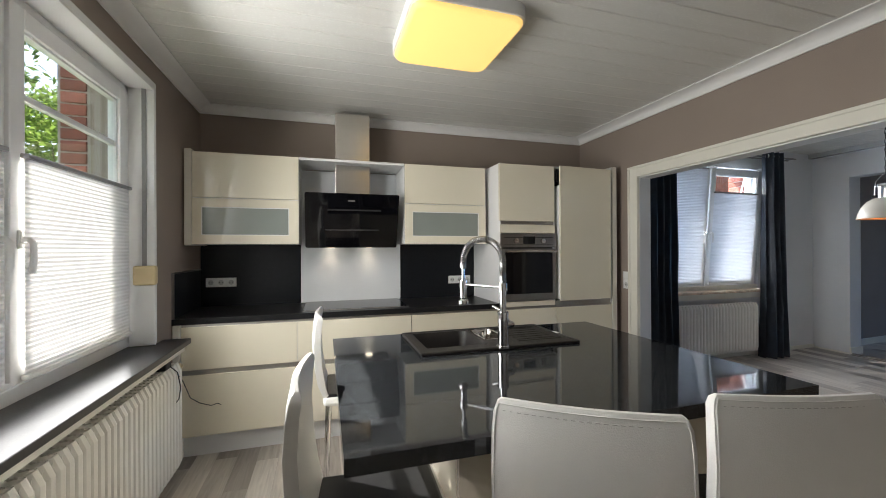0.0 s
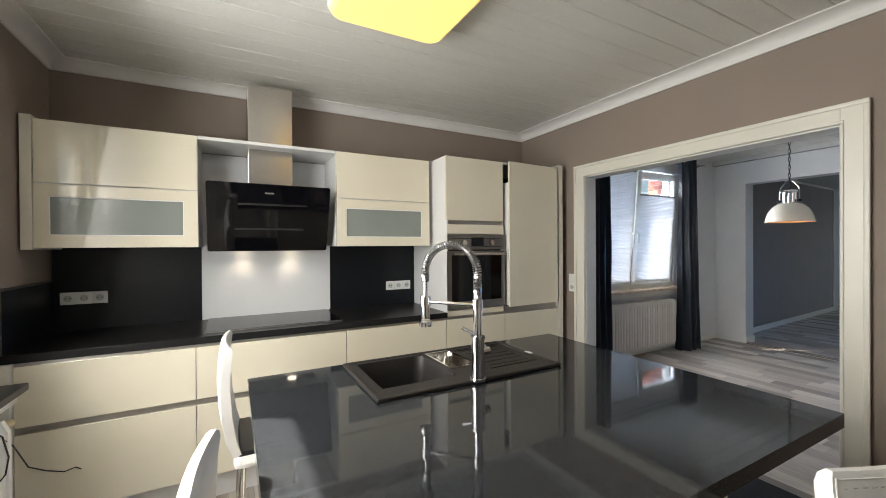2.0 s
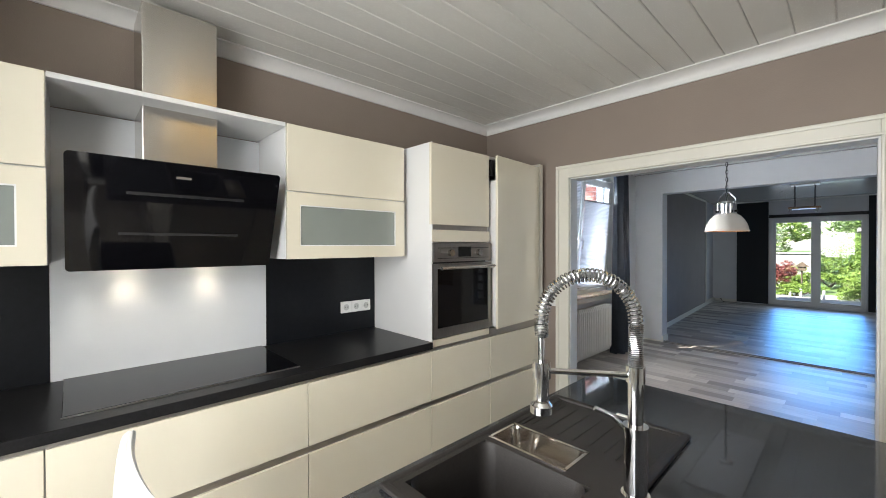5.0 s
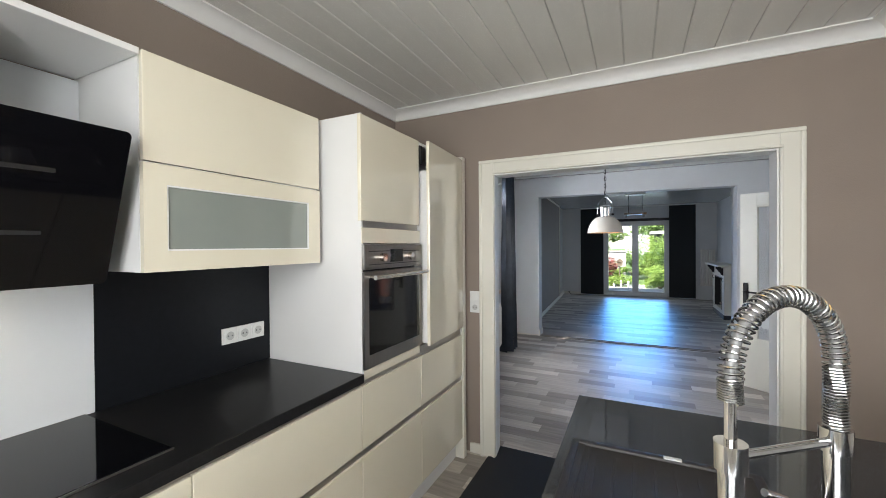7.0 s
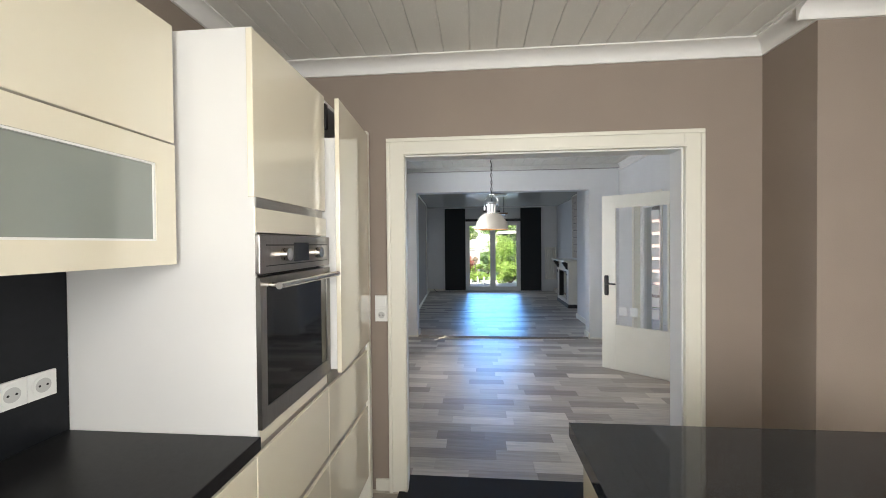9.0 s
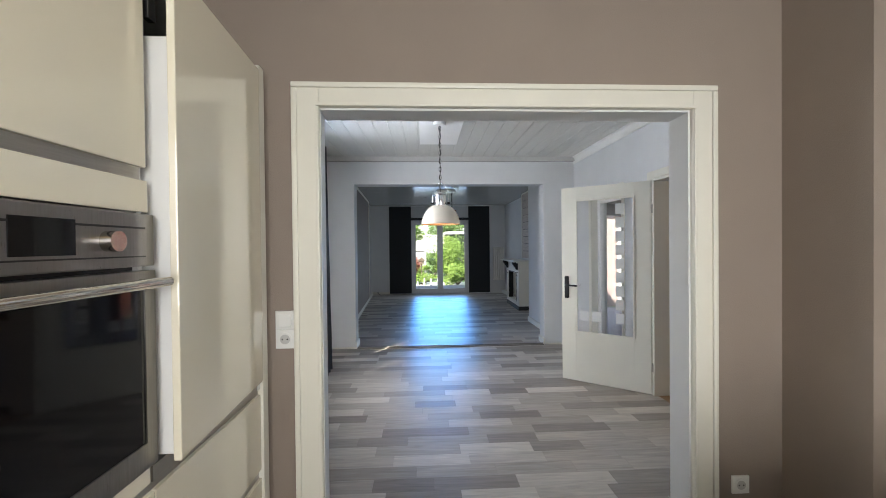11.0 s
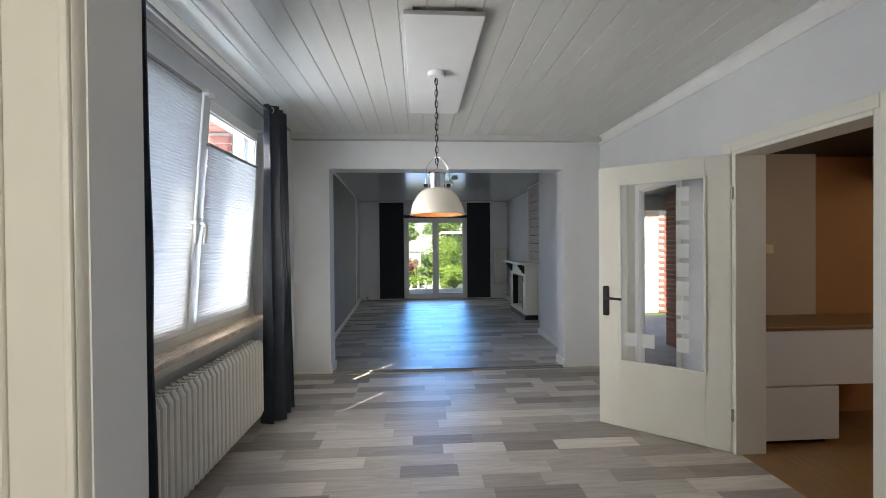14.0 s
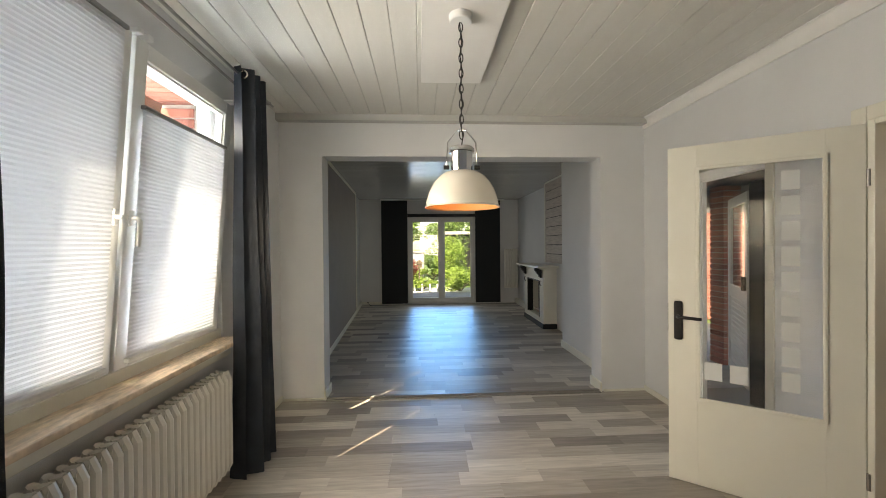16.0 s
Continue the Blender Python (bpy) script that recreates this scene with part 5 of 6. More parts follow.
# ---- sockets and switches ----
def plate(parent, x, y, z, face, w=0.076, socket=True, lit=False):
    """One socket or rocker insert; face is the way it looks: '-y' or '-x'."""
    def q(u, d, v):
        return (x + u, y - d, z + v) if face == "-y" else (x - d, y - u, z + v)
    def bx(rows, bevel):
        bm = bmesh.new()
        for u0, d0, v0, u1, d1, v1 in rows:
            a, b = Vector(q(u0, d0, v0)), Vector(q(u1, d1, v1))
            lo = [min(a[i], b[i]) for i in range(3)]
            hi = [max(a[i], b[i]) for i in range(3)]
            box(bm, *lo, *hi, bevel=bevel)
        return bm
    h = w / 2
    part("frame", bx([(-h, 0, -h, h, 0.009, h)], 0.002), M_PLASTIC, parent)
    if socket:
        bm = bmesh.new()
        rod(bm, q(0, 0.0085, 0), q(0, 0.0115, 0), 0.027, 24)
        part("insert", bm, M_PLASTIC, parent)
        # Flat grey disc and black dots stand in for shade inside the socket.
        bm = bmesh.new()
        rod(bm, q(0, 0.0095, 0), q(0, 0.0119, 0), 0.0195, 24)
        r = part("recess", bm, M_RECESS, parent, "flat grey disc for the shaded socket recess")
        for u in (-0.0095, 0.0095):
            bm = bmesh.new()
            rod(bm, q(u, 0.0105, 0), q(u, 0.0124, 0), 0.0032, 10)
            part("pin_hole", bm, M_BLACK, r)
    else:
        part("rocker", bx([(-h + 0.011, 0.0085, -h + 0.011, h - 0.011, 0.0135, h - 0.011)], 0.0025), M_PLASTIC, parent)


for x0, z, lab in ((-0.918, 1.106, "white triple socket on the dark back panel"), (1.082, 1.076, "white triple socket on the dark back panel")):
    t = thing("wall_socket", x0 + 0.11, YB - 0.030, z, lab, "socket", "kitchen sockets")
    for k in range(3):
        plate(t, x0 + 0.036 + k * 0.0725, YB - 0.0305, z, "-y", 0.0715)
t = thing("light_switch", XD, 2.874, 1.09, "white switch over a socket on the taupe wall beside the doorway", "switch")
plate(t, XD, 2.956, 1.115, "-x", 0.076, False)
plate(t, XD, 2.956, 1.039, "-x", 0.076, True)
t = thing("wall_socket", XD, 1.07, 0.93, "white socket on the taupe wall beside the doorway", "socket")
plate(t, XD, 1.053, 0.373, "-x", 0.076, True)

# ---- kitchen small things ----
solo("door_mat", boxes((1.93, 1.35, 0.0, 2.70, 2.86, 0.009), bevel=0.003), M_MAT, "black carpet mat lying in the doorway", "mat")
t = thing("strap_winder", -0.96, 2.74, 1.22, "beige roller shutter strap winder beside the kitchen window", "strap winder")
part("case", boxes((-1.045, 2.675, 1.165, -0.935, 2.724, 1.275), bevel=0.012), M_BEIGE, t)
part("strap", boxes((-1.012, 2.716, 1.27, -0.99, 2.719, 2.28)), M_HOLE, t, "grey strap", smooth=False)
t = thing("power_adapter", -0.88, 2.7, 0.70, "small black plug-in adapter with a cable on the radiator", "adapter")
part("block", boxes((-0.915, 2.60, 0.695, -0.86, 2.69, 0.742), bevel=0.008), M_BLACK, t)
bm = bmesh.new()
tube(bm, [(-0.862, 2.66, 0.71), (-0.835, 2.70, 0.66), (-0.832, 2.74, 0.56), (-0.835, 2.72, 0.50), (-0.84, 2.69, 0.49)], 0.003, 6)
tube(bm, [(-0.862, 2.68, 0.70), (-0.84, 2.80, 0.58), (-0.83, 2.90, 0.44), (-0.80, 2.99, 0.37), (-0.74, 2.998, 0.345), (-0.70, 2.999, 0.355), (-0.68, 3.0, 0.34)], 0.0028, 6)
part("cable", bm, M_BLACK, t, "thin black cable")

# ---- hall ----
t = thing("hall_cabinet", 4.7, -0.3, 0.0, "white hall drawer unit with an orange wooden top", "cabinet")
part("top", boxes((4.49, -1.35, 0.80, 4.915, 0.03, 0.825), bevel=0.003), M_HALLWOOD, t, "orange brown wooden top")
part("body", boxes((4.53, -1.34, 0.41, 4.91, 0.02, 0.80)), M_CARCASS, t, smooth=False)
part("lower_body", boxes((4.53, -0.53, 0.05, 4.91, 0.02, 0.409)), M_CARCASS, t, smooth=False)
part("drawer_front", boxes((4.505, -1.33, 0.415, 4.53, 0.012, 0.795), bevel=0.004), M_CARCASS, t)
part("drawer_front", boxes((4.505, -0.525, 0.04, 4.53, 0.012, 0.405), bevel=0.004), M_CARCASS, t)
part("foot", boxes((4.56, -0.48, 0.0, 4.9, -0.02, 0.05)), M_BLACK, t, smooth=False)
t = thing("hall_thermostat", 4.92, -0.38, 1.31, "small beige wall device in the hall", "thermostat")
part("case", boxes((4.902, -0.43, 1.31, 4.92, -0.345, 1.385), bevel=0.004), M_BEIGE, t)

# ---- living room ----
bm = boxes((8.55, 0.02, 0.0, 9.72, 0.155, ZL))
solo("chimney_breast", bm, M_WALL, "white chimney breast behind the fireplace", "wall", "structure", smooth=False)
t = thing("plank_panel", 9.1, 0.16, 1.1, "panel of whitewashed planks above the fireplace", "wall panel")
part("backing", boxes((8.585, 0.1552, 1.112, 9.658, 0.160, ZL - 0.022)), M_IRON, t, "dark board in the joints", smooth=False)
for k in range(9):
    z = 1.11 + k * 0.158
    part("plank", boxes((8.58, 0.1605, z, 9.66, 0.180, min(z + 0.147, ZL - 0.02)), bevel=0.003), M_PLANK, t)
part("edge_batten", boxes((9.66, 0.155, 1.10, 9.70, 0.186, ZL - 0.02), bevel=0.002), M_TRIM, t)
part("edge_batten", boxes((8.58, 0.155, 2.515, 9.66, 0.186, 2.545), bevel=0.002), M_TRIM, t)
fp = thing("fireplace", 9.5, 0.3, 0, "white mock fireplace with black corbels and an open hearth", "fireplace")
FX0, FX1, FY = 9.14, 10.32, 0.39
part("plinth", boxes((FX0 - 0.01, 0.16, 0, FX1 + 0.01, FY + 0.012, 0.085), bevel=0.003), M_BLACK, fp, "dark plinth")
part("pillar", boxes((FX0, 0.16, 0.085, FX0 + 0.22, FY, 1.02), bevel=0.003), M_TRIM, fp)
part("pillar", boxes((FX1 - 0.22, 0.16, 0.085, FX1, FY, 1.02), bevel=0.003), M_TRIM, fp)
part("lintel", boxes((FX0 + 0.22, 0.16, 0.80, FX1 - 0.22, FY, 1.02), bevel=0.003), M_TRIM, fp)
part("hearth_sill", boxes((FX0 + 0.22, 0.16, 0.085, FX1 - 0.22, FY, 0.17), bevel=0.003), M_TRIM, fp)
part("hearth_back", boxes((FX0 + 0.215, 0.162, 0.165, FX1 - 0.215, 0.18, 0.81)), M_BLACK, fp, "black hearth back", smooth=False)
part("hearth_frame", boxes((FX0 + 0.215, FY - 0.1, 0.165, FX0 + 0.235, FY + 0.006, 0.805), (FX1 - 0.235, FY - 0.1, 0.165, FX1 - 0.215, FY + 0.006, 0.805), (FX0 + 0.235, FY - 0.1, 0.785, FX1 - 0.235, FY + 0.006, 0.805), bevel=0.002), M_IRON, fp)
part("mantel", boxes((FX0 - 0.12, 0.16, 1.03, FX1 + 0.16, FY + 0.13, 1.062), bevel=0.006), M_TRIM, fp, "white mantel shelf")
part("moulding", boxes((FX0 - 0.03, 0.16, 1.005, FX1 + 0.04, FY + 0.04, 1.032), bevel=0.006), M_TRIM, fp)
for x in (FX0 + 0.08, FX1 - 0.14):
    bm = bmesh.new()
    prism(bm, [(FY, 1.03), (FY + 0.115, 1.03), (FY + 0.115, 0.985), (FY + 0.09, 0.965), (FY + 0.075, 0.93), (FY + 0.045, 0.905), (FY + 0.035, 0.87), (FY, 0.85)], "x", x, x + 0.075)
    part("corbel", bm, M_IRON, fp, "black carved corbel")
    bm = bmesh.new()
    tube(bm, [(x + 0.03, FY, 0.80), (x + 0.03, FY + 0.03, 0.80), (x + 0.03, FY + 0.03, 0.76), (x + 0.03, FY + 0.015, 0.73), (x + 0.03, FY, 0.73)], 0.006, 6)
    part("hook", bm, M_IRON, fp)
for k in range(6):
    bm = bmesh.new()
    a = random.Random(k)
    rod(bm, (9.36 + a.random() * 0.1, 0.26 + a.random() * 0.1, 0.19 + 0.03 * (k // 2)), (9.62 + a.random() * 0.1, 0.26 + a.random() * 0.1, 0.20 + 0.03 * (k // 2)), 0.022, 9)
    part("log", bm, M_HALLWOOD if k % 2 else M_IRON, fp)
solo("baseboard", boxes((8.03, 0.021, 0, 8.55, 0.037, 0.08), (9.96, 0.021, 0, 12.25, 0.12, 0.10)), M_TRIM, "white pipe casing along the wall", "skirting board", "structure", smooth=False)
t = thing("spot_frame_lamp", 9.15, 1.93, 2.1, "hanging wooden ceiling lamp on thin rods", "ceiling lamp")
part("ceiling_plate", boxes((9.02, 1.74, 2.515, 9.28, 2.12, 2.548), bevel=0.004), M_TRIM, t, "white ceiling plate")
for x in (9.06, 9.24):
    for y in (1.80, 2.06):
        bm = bmesh.new()
        rod(bm, (x, y, 2.13), (x, y, 2.52), 0.004, 8)
        part("rod", bm, M_IRON, t)
part("beam", boxes((9.03, 1.72, 2.10, 9.27, 2.14, 2.135), bevel=0.004), M_HALLWOOD, t, "dark wooden lamp board")
for y in (1.76, 2.10):
    bm = bmesh.new()
    rod(bm, (9.06, y, 2.10), (9.05, y + 0.02, 2.04), 0.022, 14)
    part("spot", bm, M_ALU, t)
bm = bmesh.new()
lathe(bm, 8.6, 1.75, [(0.0, ZL), (0.055, ZL), (0.055, ZL - 0.02), (0.045, ZL - 0.035), (0.0, ZL - 0.038)], 28)
solo("smoke_detector", bm, M_PLASTIC, "round white smoke detector on the ceiling", "smoke detector")
for x, y in ((10.3, 2.35), (10.3, 1.45), (7.9, 2.35)):
    bm = bmesh.new()
    lathe(bm, x, y, [(0.0, ZL - 0.004), (0.03, ZL - 0.004), (0.034, ZL)], 20)
    solo("downlight", bm, M_IRON, "small dark recessed ceiling spot", "downlight", group="ceiling spots")
bm = bmesh.new()
tube(bm, [(12.24, 3.72, 0.06), (12.17, 3.74, 0.075), (12.11, 3.70, 0.05), (12.07, 3.66, 0.012), (12.02, 3.62, 0.008)], 0.007, 6)
solo("loose_cable", bm, M_BLACK, "black cable end lying at the living room wall", "cable")

# ---- outside ----
M_GRASS = mat("lawn", (0.075, 0.13, 0.025), 0.9, vary=0.3, scale=3, bump=0.5, bump_scale=60)
M_PAVE = mat("grey_paving", (0.30, 0.29, 0.28), 0.85, vary=0.15, scale=4, bump=0.3, bump_scale=60)
M_LEAF = cloth_through("light_green_leaves", (0.21, 0.31, 0.06), 0.45)
M_LEAF2 = cloth_through("mid_green_leaves", (0.14, 0.22, 0.06), 0.4)
M_RED = cloth_through("red_maple_leaves", (0.20, 0.06, 0.05), 0.4)
M_BARK = mat("tree_bark", (0.10, 0.075, 0.05), 0.9, vary=0.25, scale=12, stretch=(1, 1, 0.2), bump=0.6, bump_scale=40)
M_WHITESTONE = mat("white_garden_wall", (0.62, 0.61, 0.58), 0.85, vary=0.12, scale=5, bump=0.4, bump_scale=50)
solo("ground", boxes((-150, -150, -0.3, 150, 150, -0.12)), M_GRASS, "green lawn around the house", "ground", "structure", smooth=False)
solo("pavement", boxes((LX1 + 0.3, -1.0, -0.2, 15.2, 5.5, -0.06)), M_PAVE, "grey terrace paving behind the house", "pavement", "structure", smooth=False)
solo("pavement_side", boxes((4.0, -6.0, -0.2, 9.5, DY0 - 0.2, -0.03)), M_PAVE, "grey paving of the covered side terrace", "pavement", "structure", smooth=False)


def leaves(bm, centre, size, count, leaf, seed):
    """Many small bent leaves scattered through an uneven crown."""
    rnd = random.Random(seed)
    lumps = [(Vector((rnd.gauss(0, 0.42) * size[0], rnd.gauss(0, 0.42) * size[1], rnd.uniform(-0.75, 0.8) * size[2])), rnd.uniform(0.25, 0.5)) for _ in range(16)]
    for _ in range(count):
        c, r = rnd.choice(lumps)
        d = Vector((rnd.gauss(0, 1), rnd.gauss(0, 1), rnd.gauss(0, 1))).normalized() * r * rnd.uniform(0.55, 1.0)
        p = Vector(centre) + c + Vector((d.x * size[0], d.y * size[1], d.z * size[2]))
        a = Vector((rnd.gauss(0, 1), rnd.gauss(0, 1), rnd.gauss(0, 0.6))).normalized()
        b = a.cross(Vector((rnd.gauss(0, 1), rnd.gauss(0, 1), rnd.gauss(0, 1)))).normalized()
        n = a.cross(b)
        l = leaf * rnd.uniform(0.6, 1.3)
        v = [bm.verts.new(p + a * l), bm.verts.new(p + b * l * 0.42 + n * l * 0.12), bm.verts.new(p - a * l * 0.8), bm.verts.new(p - b * l * 0.42 + n * l * 0.12)]
        bm.faces.new(v)


def shrub(name, x, y, z, size, count, leaf, material, seed, label, trunk=0.0, category="shrub"):
    t = thing(name, x, y, z, label, category, "garden plants" if category == "shrub" else "")
    bm = bmesh.new()
    rnd = random.Random(seed + 99)
    if trunk:
        tube(bm, [(x, y, z), (x + 0.05, y, z + trunk * 0.5), (x, y + 0.06, z + trunk)], 0.04 + trunk * 0.03, 8)
    for k in range(7):
        q = rnd.uniform(0, 6.28)
        rod(bm, (x, y, z + trunk * 0.9), (x + math.cos(q) * size[0] * 0.6, y + math.sin(q) * size[1] * 0.6, z + trunk + size[2] * rnd.uniform(0.7, 1.6)), 0.02 + trunk * 0.012, 6, 0.006)
    part("trunk", bm, M_BARK, t)
    bm = bmesh.new()
    leaves(bm, (x, y, z + trunk + size[2]), size, count, leaf, seed)
    part("crown", bm, material, t, smooth=False)
    return t


shrub("garden_shrub", 15.6, 1.15, -0.12, (0.75, 0.70, 0.42), 2600, 0.055, M_LEAF, 1, "low bright green shrub in the garden")
shrub("garden_shrub", 17.6, 1.35, -0.12, (0.8, 0.62, 1.05), 3400, 0.06, M_LEAF, 2, "tall bright green shrub in the garden")
shrub("garden_shrub", 16.2, 3.2, -0.12, (0.5, 0.5, 0.55), 1800, 0.055, M_RED, 3, "dark red maple shrub beside the terrace")
shrub("garden_shrub", 15.9, 2.55, -0.12, (0.5, 0.8, 0.20), 1400, 0.05, M_LEAF, 4, "low green border plants")
shrub("garden_shrub", 18.3, 2.75, -0.12, (0.45, 0.75, 0.42), 1900, 0.055, M_LEAF, 14, "low bright green shrub in the garden")
shrub("garden_shrub", 20.2, 1.9, -0.12, (0.8, 0.9, 0.75), 2400, 0.07, M_LEAF2, 15, "rounded green shrub behind the garden wall")
shrub("garden_shrub", 20.5, -0.3, -0.12, (1.0, 0.9, 1.2), 2600, 0.08, M_LEAF2, 5, "dark green conifer hedge behind the garden")
shrub("garden_tree", 20.6, 3.9, -0.12, (1.5, 1.5, 1.15), 5200, 0.085, M_LEAF, 6, "leafy garden tree with a light green crown", 0.9, "tree")
shrub("garden_tree", 27.0, 0.3, -0.12, (2.6, 2.2, 1.3), 4200, 0.13, M_LEAF2, 7, "broad leafy tree at the end of the garden", 1.0, "tree")
shrub("garden_tree", 25.0, 6.5, -0.12, (3.0, 2.6, 1.9), 5600, 0.13, M_LEAF2, 8, "broad leafy tree at the end of the garden", 0.9, "tree")
shrub("street_tree", -7.0, 8.6, -0.12, (2.8, 3.2, 2.4), 13000, 0.085, M_LEAF2, 9, "leafy green tree in front of the kitchen window", 1.7, "tree")
shrub("street_tree", -6.2, 12.5, -0.12, (2.6, 2.8, 2.3), 7000, 0.10, M_LEAF, 10, "leafy green tree beside the house", 1.4, "tree")
t = thing("garden_wall", 18.9, 3.6, -0.12, "white rendered garden wall with a small shed roof", "garden wall")
part("wall", boxes((18.8, 2.3, -0.12, 19.0, 5.2, 1.15)), M_PAVE, t, smooth=False)
part("coping", boxes((18.75, 2.25, 1.15, 19.05, 5.25, 1.2), bevel=0.01), M_PAVE, t)
t = thing("bird_house", 17.4, 2.50, -0.12, "small wooden bird house on a post in the garden", "bird house")
bm = bmesh.new()
rod(bm, (17.4, 2.50, -0.12), (17.4, 2.50, 0.62), 0.022, 8)
part("post", bm, M_BARK, t)
part("house", boxes((17.32, 2.40, 0.62, 17.48, 2.60, 0.76)), M_BARK, t, smooth=False)
bm = bmesh.new()
prism(bm, [(2.32, 0.75), (2.50, 0.92), (2.68, 0.75)], "x", 17.28, 17.52)
part("roof", bm, M_BARK, t, smooth=False)
t = thing("garden_shed", 23.5, -1.0, -0.12, "dark garden shed behind the shrubs", "shed")
part("wall", boxes((22.5, -2.0, -0.12, 25.0, 1.0, 2.0)), M_IRON, t, smooth=False)
part("roof", boxes((22.3, -2.2, 2.0, 25.2, 1.2, 2.15)), M_PAVE, t, smooth=False)
for k in range(4):
    bm = bmesh.new()
    rod(bm, (15.4 + 0.1 * k, 1.9 + 0.25 * k, -0.12), (15.4 + 0.1 * k, 1.9 + 0.25 * k, 0.16), 0.03, 10)
    solo("garden_post", bm, M_WHITESTONE, "short white garden post", "post", group="garden posts")
bm = bmesh.new()
prism(bm, [(15.2, 0.6), (16.6, 0.4), (16.9, 3.0), (16.0, 3.4), (15.2, 3.2)], "z", -0.115, -0.09)
solo("gravel_bed", bm, M_WHITESTONE, "pale gravel bed in the garden", "gravel", "stuff", smooth=False)

# covered side terrace seen through the glass doors
solo("terrace_roof", boxes((4.2, -1.4, 2.10, 7.7, -0.21, 2.22)), M_IRON, "dark roof of the covered side terrace", "roof", "structure", smooth=False)
solo("terrace_beam", boxes((7.58, -1.5, 1.90, 7.7, -0.21, 2.10), (4.2, -1.5, 1.90, 7.58, -1.38, 2.10)), M_GREIGE, "brown beam at the edge of the terrace roof", "beam", "structure", smooth=False)
t = thing("terrace_door", 6.3, -0.7, -0.03, "white open terrace door with a ribbed lower panel", "door")
TM = Matrix.Translation((6.27, -0.72, -0.03)) @ Matrix.Rotation(math.atan2(-0.45, 0.78), 4, "Z")


def terrace(name, rows, material, label=""):
    bm = boxes(*rows, bevel=0.003)
    bmesh.ops.transform(bm, matrix=TM, verts=bm.verts)
    return part(name, bm, material, t, label)


terrace("leaf", [(0, -0.02, 0.02, 0.09, 0.02, 1.95), (0.81, -0.02, 0.02, 0.90, 0.02, 1.95), (0.09, -0.02, 0.02, 0.81, 0.02, 0.12), (0.09, -0.02, 0.85, 0.81, 0.02, 0.98), (0.09, -0.02, 1.85, 0.81, 0.02, 1.95)], M_PVC)
for k in range(14):
    terrace("slat", [(0.09, -0.012, 0.122 + k * 0.052, 0.81, 0.012, 0.166 + k * 0.052)], M_PVC)
terrace("pane", [(0.09, -0.004, 0.98, 0.81, 0.004, 1.85)], M_GLASS).visible_shadow = False
terrace("door_handle", [(0.03, 0.02, 0.98, 0.05, 0.06, 1.12)], M_IRON)
t = thing("terrace_cupboard", 5.95, -0.62, -0.03, "dark cupboard standing on the covered terrace", "cupboard")
part("body", boxes((5.83, -0.74, -0.03, 5.97, -0.45, 1.95), bevel=0.004), M_IRON, t)
part("door", boxes((5.815, -0.73, 0.02, 5.83, -0.46, 1.93), bevel=0.003), M_BLACK, t)
M_GARAGE = mat("grey_white_door_paint", (0.42, 0.42, 0.41), 0.6, vary=0.06, scale=5)
# Brick colour paled and less red, so the sunlit look sits in the paint.
M_PALEBRICK = mat("sunlit_pale_brick", (0.26, 0.19, 0.165), 0.85, vary=0.25, scale=11, bump=0.4, bump_scale=60)
t = thing("garage", 10.8, -3.0, -0.12, "brick garage in a sunlit pale tone with a white door across the yard", "garage")
part("wall", boxes((10.2, -2.86, -0.12, 12.4, -1.2, 2.3)), M_PALEBRICK, t, smooth=False)
part("roof", boxes((9.9, -6.2, 2.3, 12.6, -1.0, 2.45)), M_WHITESTONE, t, smooth=False)
gd = part("door", boxes((10.16, -2.82, -0.1, 10.2, -2.3, 1.95), bevel=0.005), M_GARAGE, t)
part("window", boxes((10.15, -2.72, 1.0, 10.165, -2.42, 1.55)), M_FROST, gd, smooth=False)
t = thing("neighbour_house", 6.0, 9.0, -0.12, "red brick neighbour house with a pale roof edge", "house")
M_BRICKFAR = mat("far_red_brick", (0.34, 0.13, 0.09), 0.85, vary=0.25, scale=9, bump=0.4, bump_scale=60)
part("wall", boxes((3.6, 8.5, -0.12, 26.0, 12.0, 6.8)), M_BRICKFAR, t, smooth=False)
for x in (4.6, 6.6, 8.8, 11.2):
    w = part("window", boxes((x, 8.46, 1.0, x + 1.1, 8.5, 2.2), (x, 8.46, 3.0, x + 1.1, 8.5, 4.0)), M_PVC, t, smooth=False)
    part("pane", boxes((x + 0.1, 8.45, 1.1, x + 1.0, 8.465, 2.1), (x + 0.1, 8.45, 3.1, x + 1.0, 8.465, 3.9)), M_FROST, w, smooth=False)
part("eave", boxes((3.4, 8.2, 6.8, 26.2, 12.2, 7.0)), M_WHITESTONE, t, smooth=False)
bm = bmesh.new()
prism(bm, [(8.2, 7.0), (10.2, 9.0), (12.2, 7.0)], "x", 3.4, 26.2)
part("roof", bm, M_BRICKFAR, t, smooth=False)

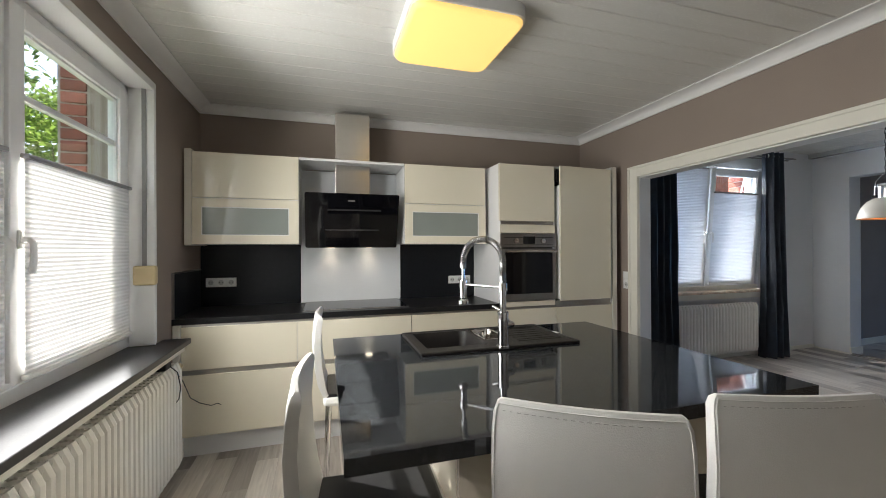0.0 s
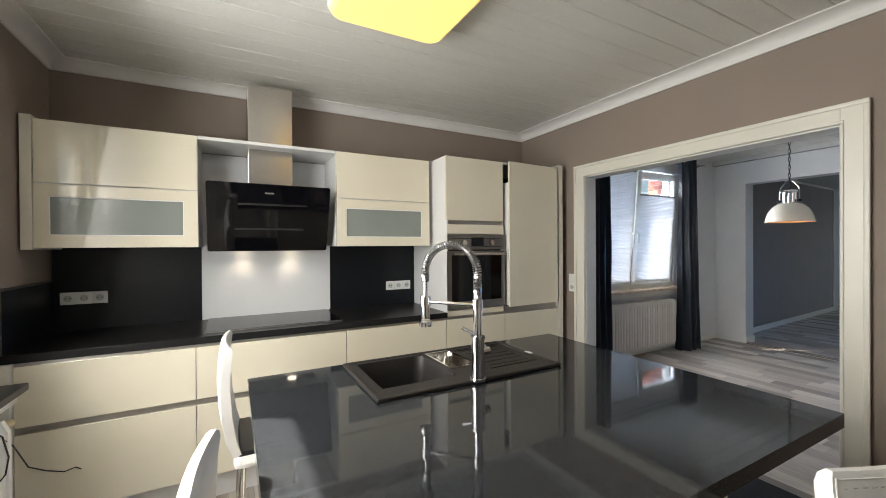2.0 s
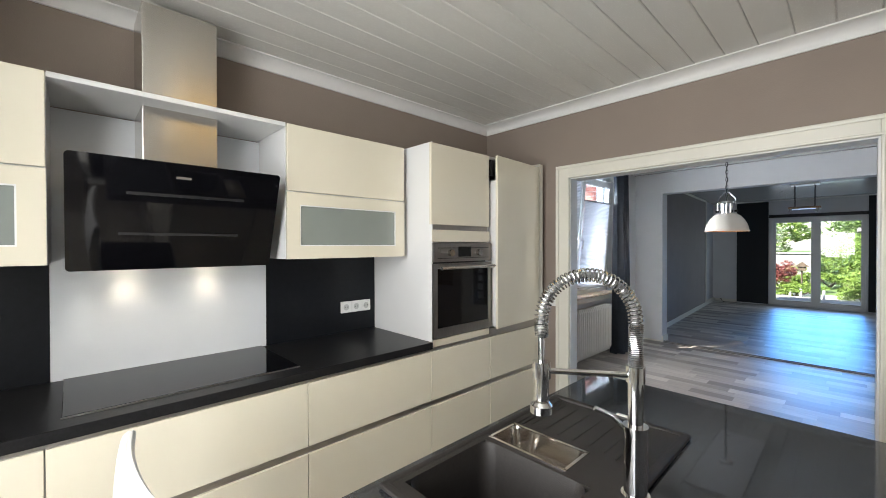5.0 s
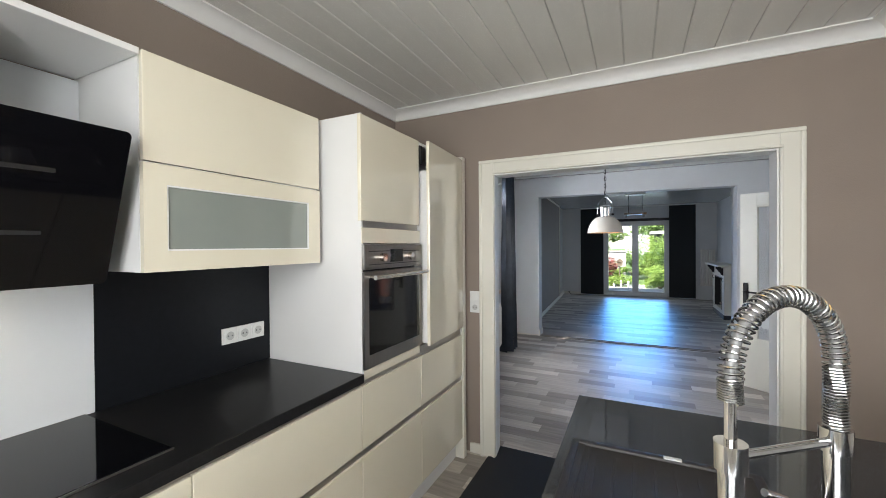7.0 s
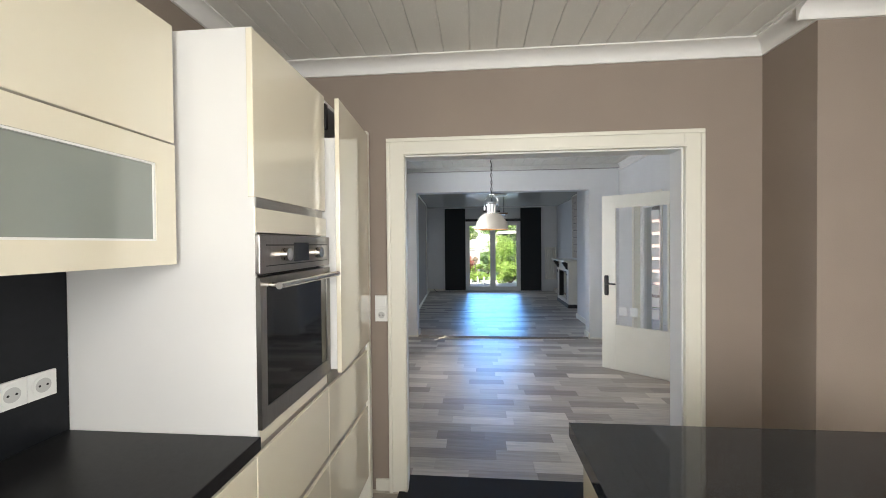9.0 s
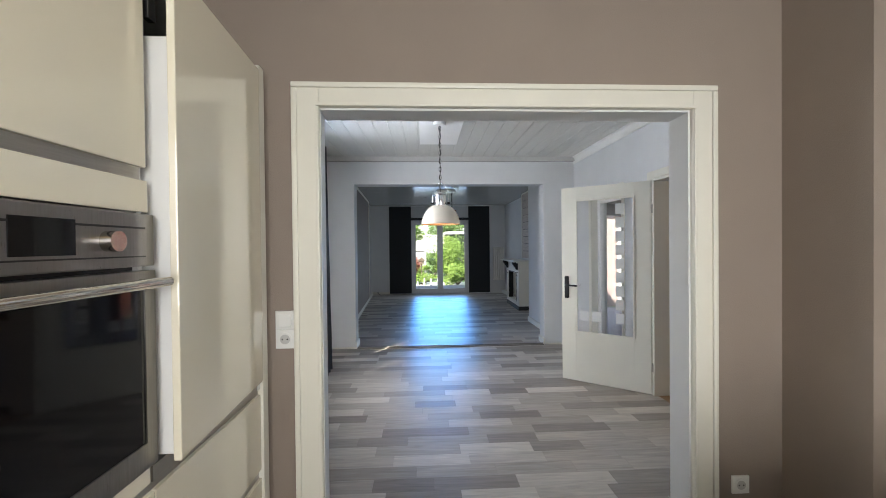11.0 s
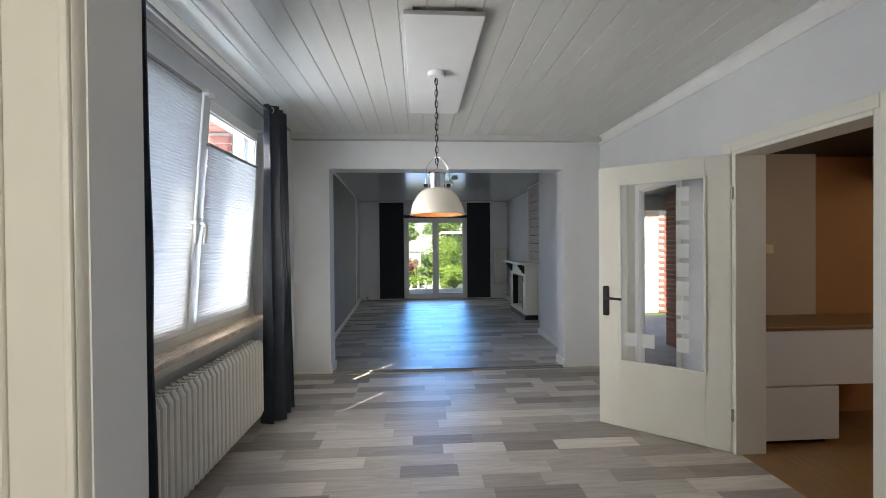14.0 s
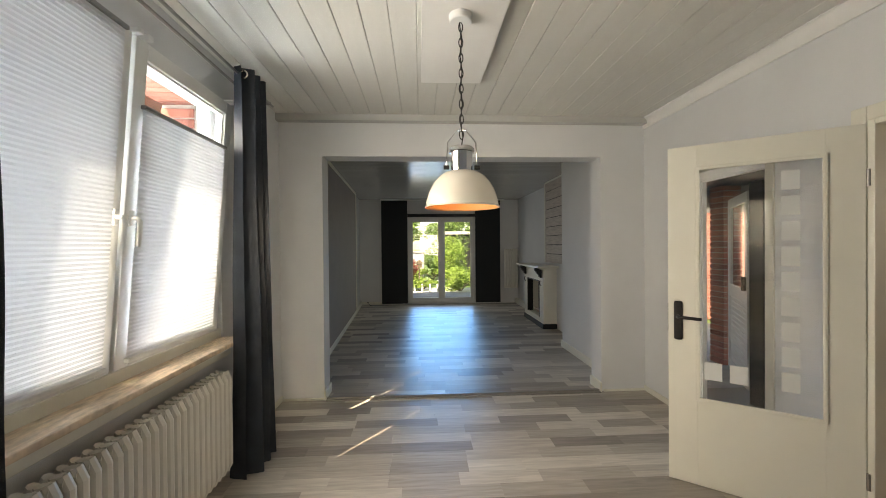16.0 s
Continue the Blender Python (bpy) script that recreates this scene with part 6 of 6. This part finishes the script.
# ---- brick pieces ----
def bricks(name, base, along, n, rows, size, seed, mortar, label):
    """Courses of single bricks on a mortar core; along is the way a course runs."""
    t = thing(name, *base, label, "brick wall")
    part("mortar", boxes(mortar), M_MORTAR, t, smooth=False)
    l, d, h = size
    me = mesh_of("brick", boxes((-l / 2, -d / 2, -h / 2, l / 2, d / 2, h / 2), bevel=0.003), M_BRICK)
    for r in range(rows):
        for k in range(n):
            ob = new("brick", me)
            ob.parent = t
            s = (k + (0.5 if r % 2 and n > 1 else 0.0)) * (l + 0.011)
            p = Vector(along) * s + Vector((0, 0, r * (h + 0.011) + h / 2))
            ob.location = p
            if abs(along[1]) > 0.5:
                ob.rotation_euler = (0, 0, math.pi / 2)
    return t


# outer reveal beside the kitchen window, the terrace pier and the far yard wall
bricks("brick_reveal", (-1.345, 2.79, 0.70), (1, 0, 0), 1, 26, (0.115, 0.10, 0.056), 1, (-1.42, 2.752, 0.70, -1.25, 2.86, 2.45), "red brick window reveal outside the kitchen")
bricks("brick_pier", (7.22, -1.25, -0.03), (1, 0, 0), 1, 32, (0.22, 0.22, 0.056), 2, (7.125, -1.345, -0.03, 7.315, -1.155, 2.1), "red brick pier of the covered terrace")
bricks("brick_wall", (10.22, -2.97, -0.1), (0, -1, 0), 6, 32, (0.21, 0.10, 0.056), 3, (10.19, -4.35, -0.1, 10.3, -2.865, 2.28), "red brick side wall of the garage")

# brick facing of the outer reveal round the dining window
t = thing("brick_lintel", 4.43, 3.98, 2.33, "red brick soldier course over the dining window", "brick wall")
part("mortar", boxes((DW[0] - 0.002, 3.885, 2.345, DW[1] + 0.002, 4.088, 2.361)), M_MORTAR, t, smooth=False)
me = mesh_of("brick", boxes((-0.031, -0.10, -0.012, 0.031, 0.10, 0.012), bevel=0.003), M_BRICK)
for k in range(24):
    ob = new("brick", me)
    ob.parent = t
    ob.location = Vector((DW[0] + 0.031 + k * 0.073, 3.99, 2.345)) - BASE[t]
t = thing("brick_jamb", 5.30, 3.98, 0.85, "red brick outer reveal beside the dining window", "brick wall")
part("mortar", boxes((5.284, 3.885, 0.835, 5.302, 4.088, 2.33)), M_MORTAR, t, smooth=False)
me = mesh_of("brick", boxes((-0.012, -0.10, -0.028, 0.012, 0.10, 0.028), bevel=0.003), M_BRICK)
for k in range(22):
    ob = new("brick", me)
    ob.parent = t
    ob.location = Vector((5.286, 3.99, 0.87 + k * 0.067)) - BASE[t]

# ---- floor strips ----
rnd = random.Random(5)
WID = 0.129
LENS = (0.36, 0.43, 0.50, 0.58, 0.65)


def strip_mesh(length, w):
    return mesh_of("floor_strip", boxes((0.0004, 0.0004, -0.004, w - 0.0004, length - 0.0004, 0.0)), M_FLOOR)


SHARED = {ln: strip_mesh(ln, WID) for ln in LENS}
far_verts, far_faces = [], []
singles = 0


def lay(x0, x1, y0, y1, parent, own):
    global singles
    x = x0
    while x < x1 - 0.002:
        w = min(WID, x1 - x)
        y = y0 - rnd.uniform(0, 0.5)
        while y < y1 - 0.002:
            ln = rnd.choice(LENS)
            a, b = max(y, y0), min(y + ln, y1)
            if b - a > 0.02:
                if own and w > WID - 1e-6:
                    me = SHARED[ln] if b - a > ln - 1e-6 else strip_mesh(b - a, WID)
                    ob = new("floor_strip", me)
                    ob.parent = parent
                    ob.location = (x, a, 0)
                    singles += 1
                else:
                    i = len(far_verts)
                    g = 0.0004
                    far_verts.extend([(x + g, a + g, 0), (x + w - g, a + g, 0), (x + w - g, b - g, 0), (x + g, b - g, 0), (x + g, a + g, -0.004), (x + w - g, a + g, -0.004), (x + w - g, b - g, -0.004), (x + g, b - g, -0.004)])
                    far_faces.extend([(i, i + 1, i + 2, i + 3), (i, i + 4, i + 5, i + 1), (i + 1, i + 5, i + 6, i + 2), (i + 2, i + 6, i + 7, i + 3), (i + 3, i + 7, i + 4, i)])
            y += ln
        x += w


lay(DX0 - 0.02, DX1 - 0.005, DY0 - 0.03, DY1, floor, True)
lay(XL, DX0 - 0.02, YS, YB, floor, False)
lay(DX1 + 0.03, LX1, 0.0, 4.1, floor_living, False)
me = bpy.data.meshes.new("floor_field")
me.from_pydata(far_verts, [], far_faces)
me.materials.append(M_FLOOR_FAR)
field = new("floor_field", me)
field.parent = floor
tagged(field, "grey oak laminate strips", kind="stuff")
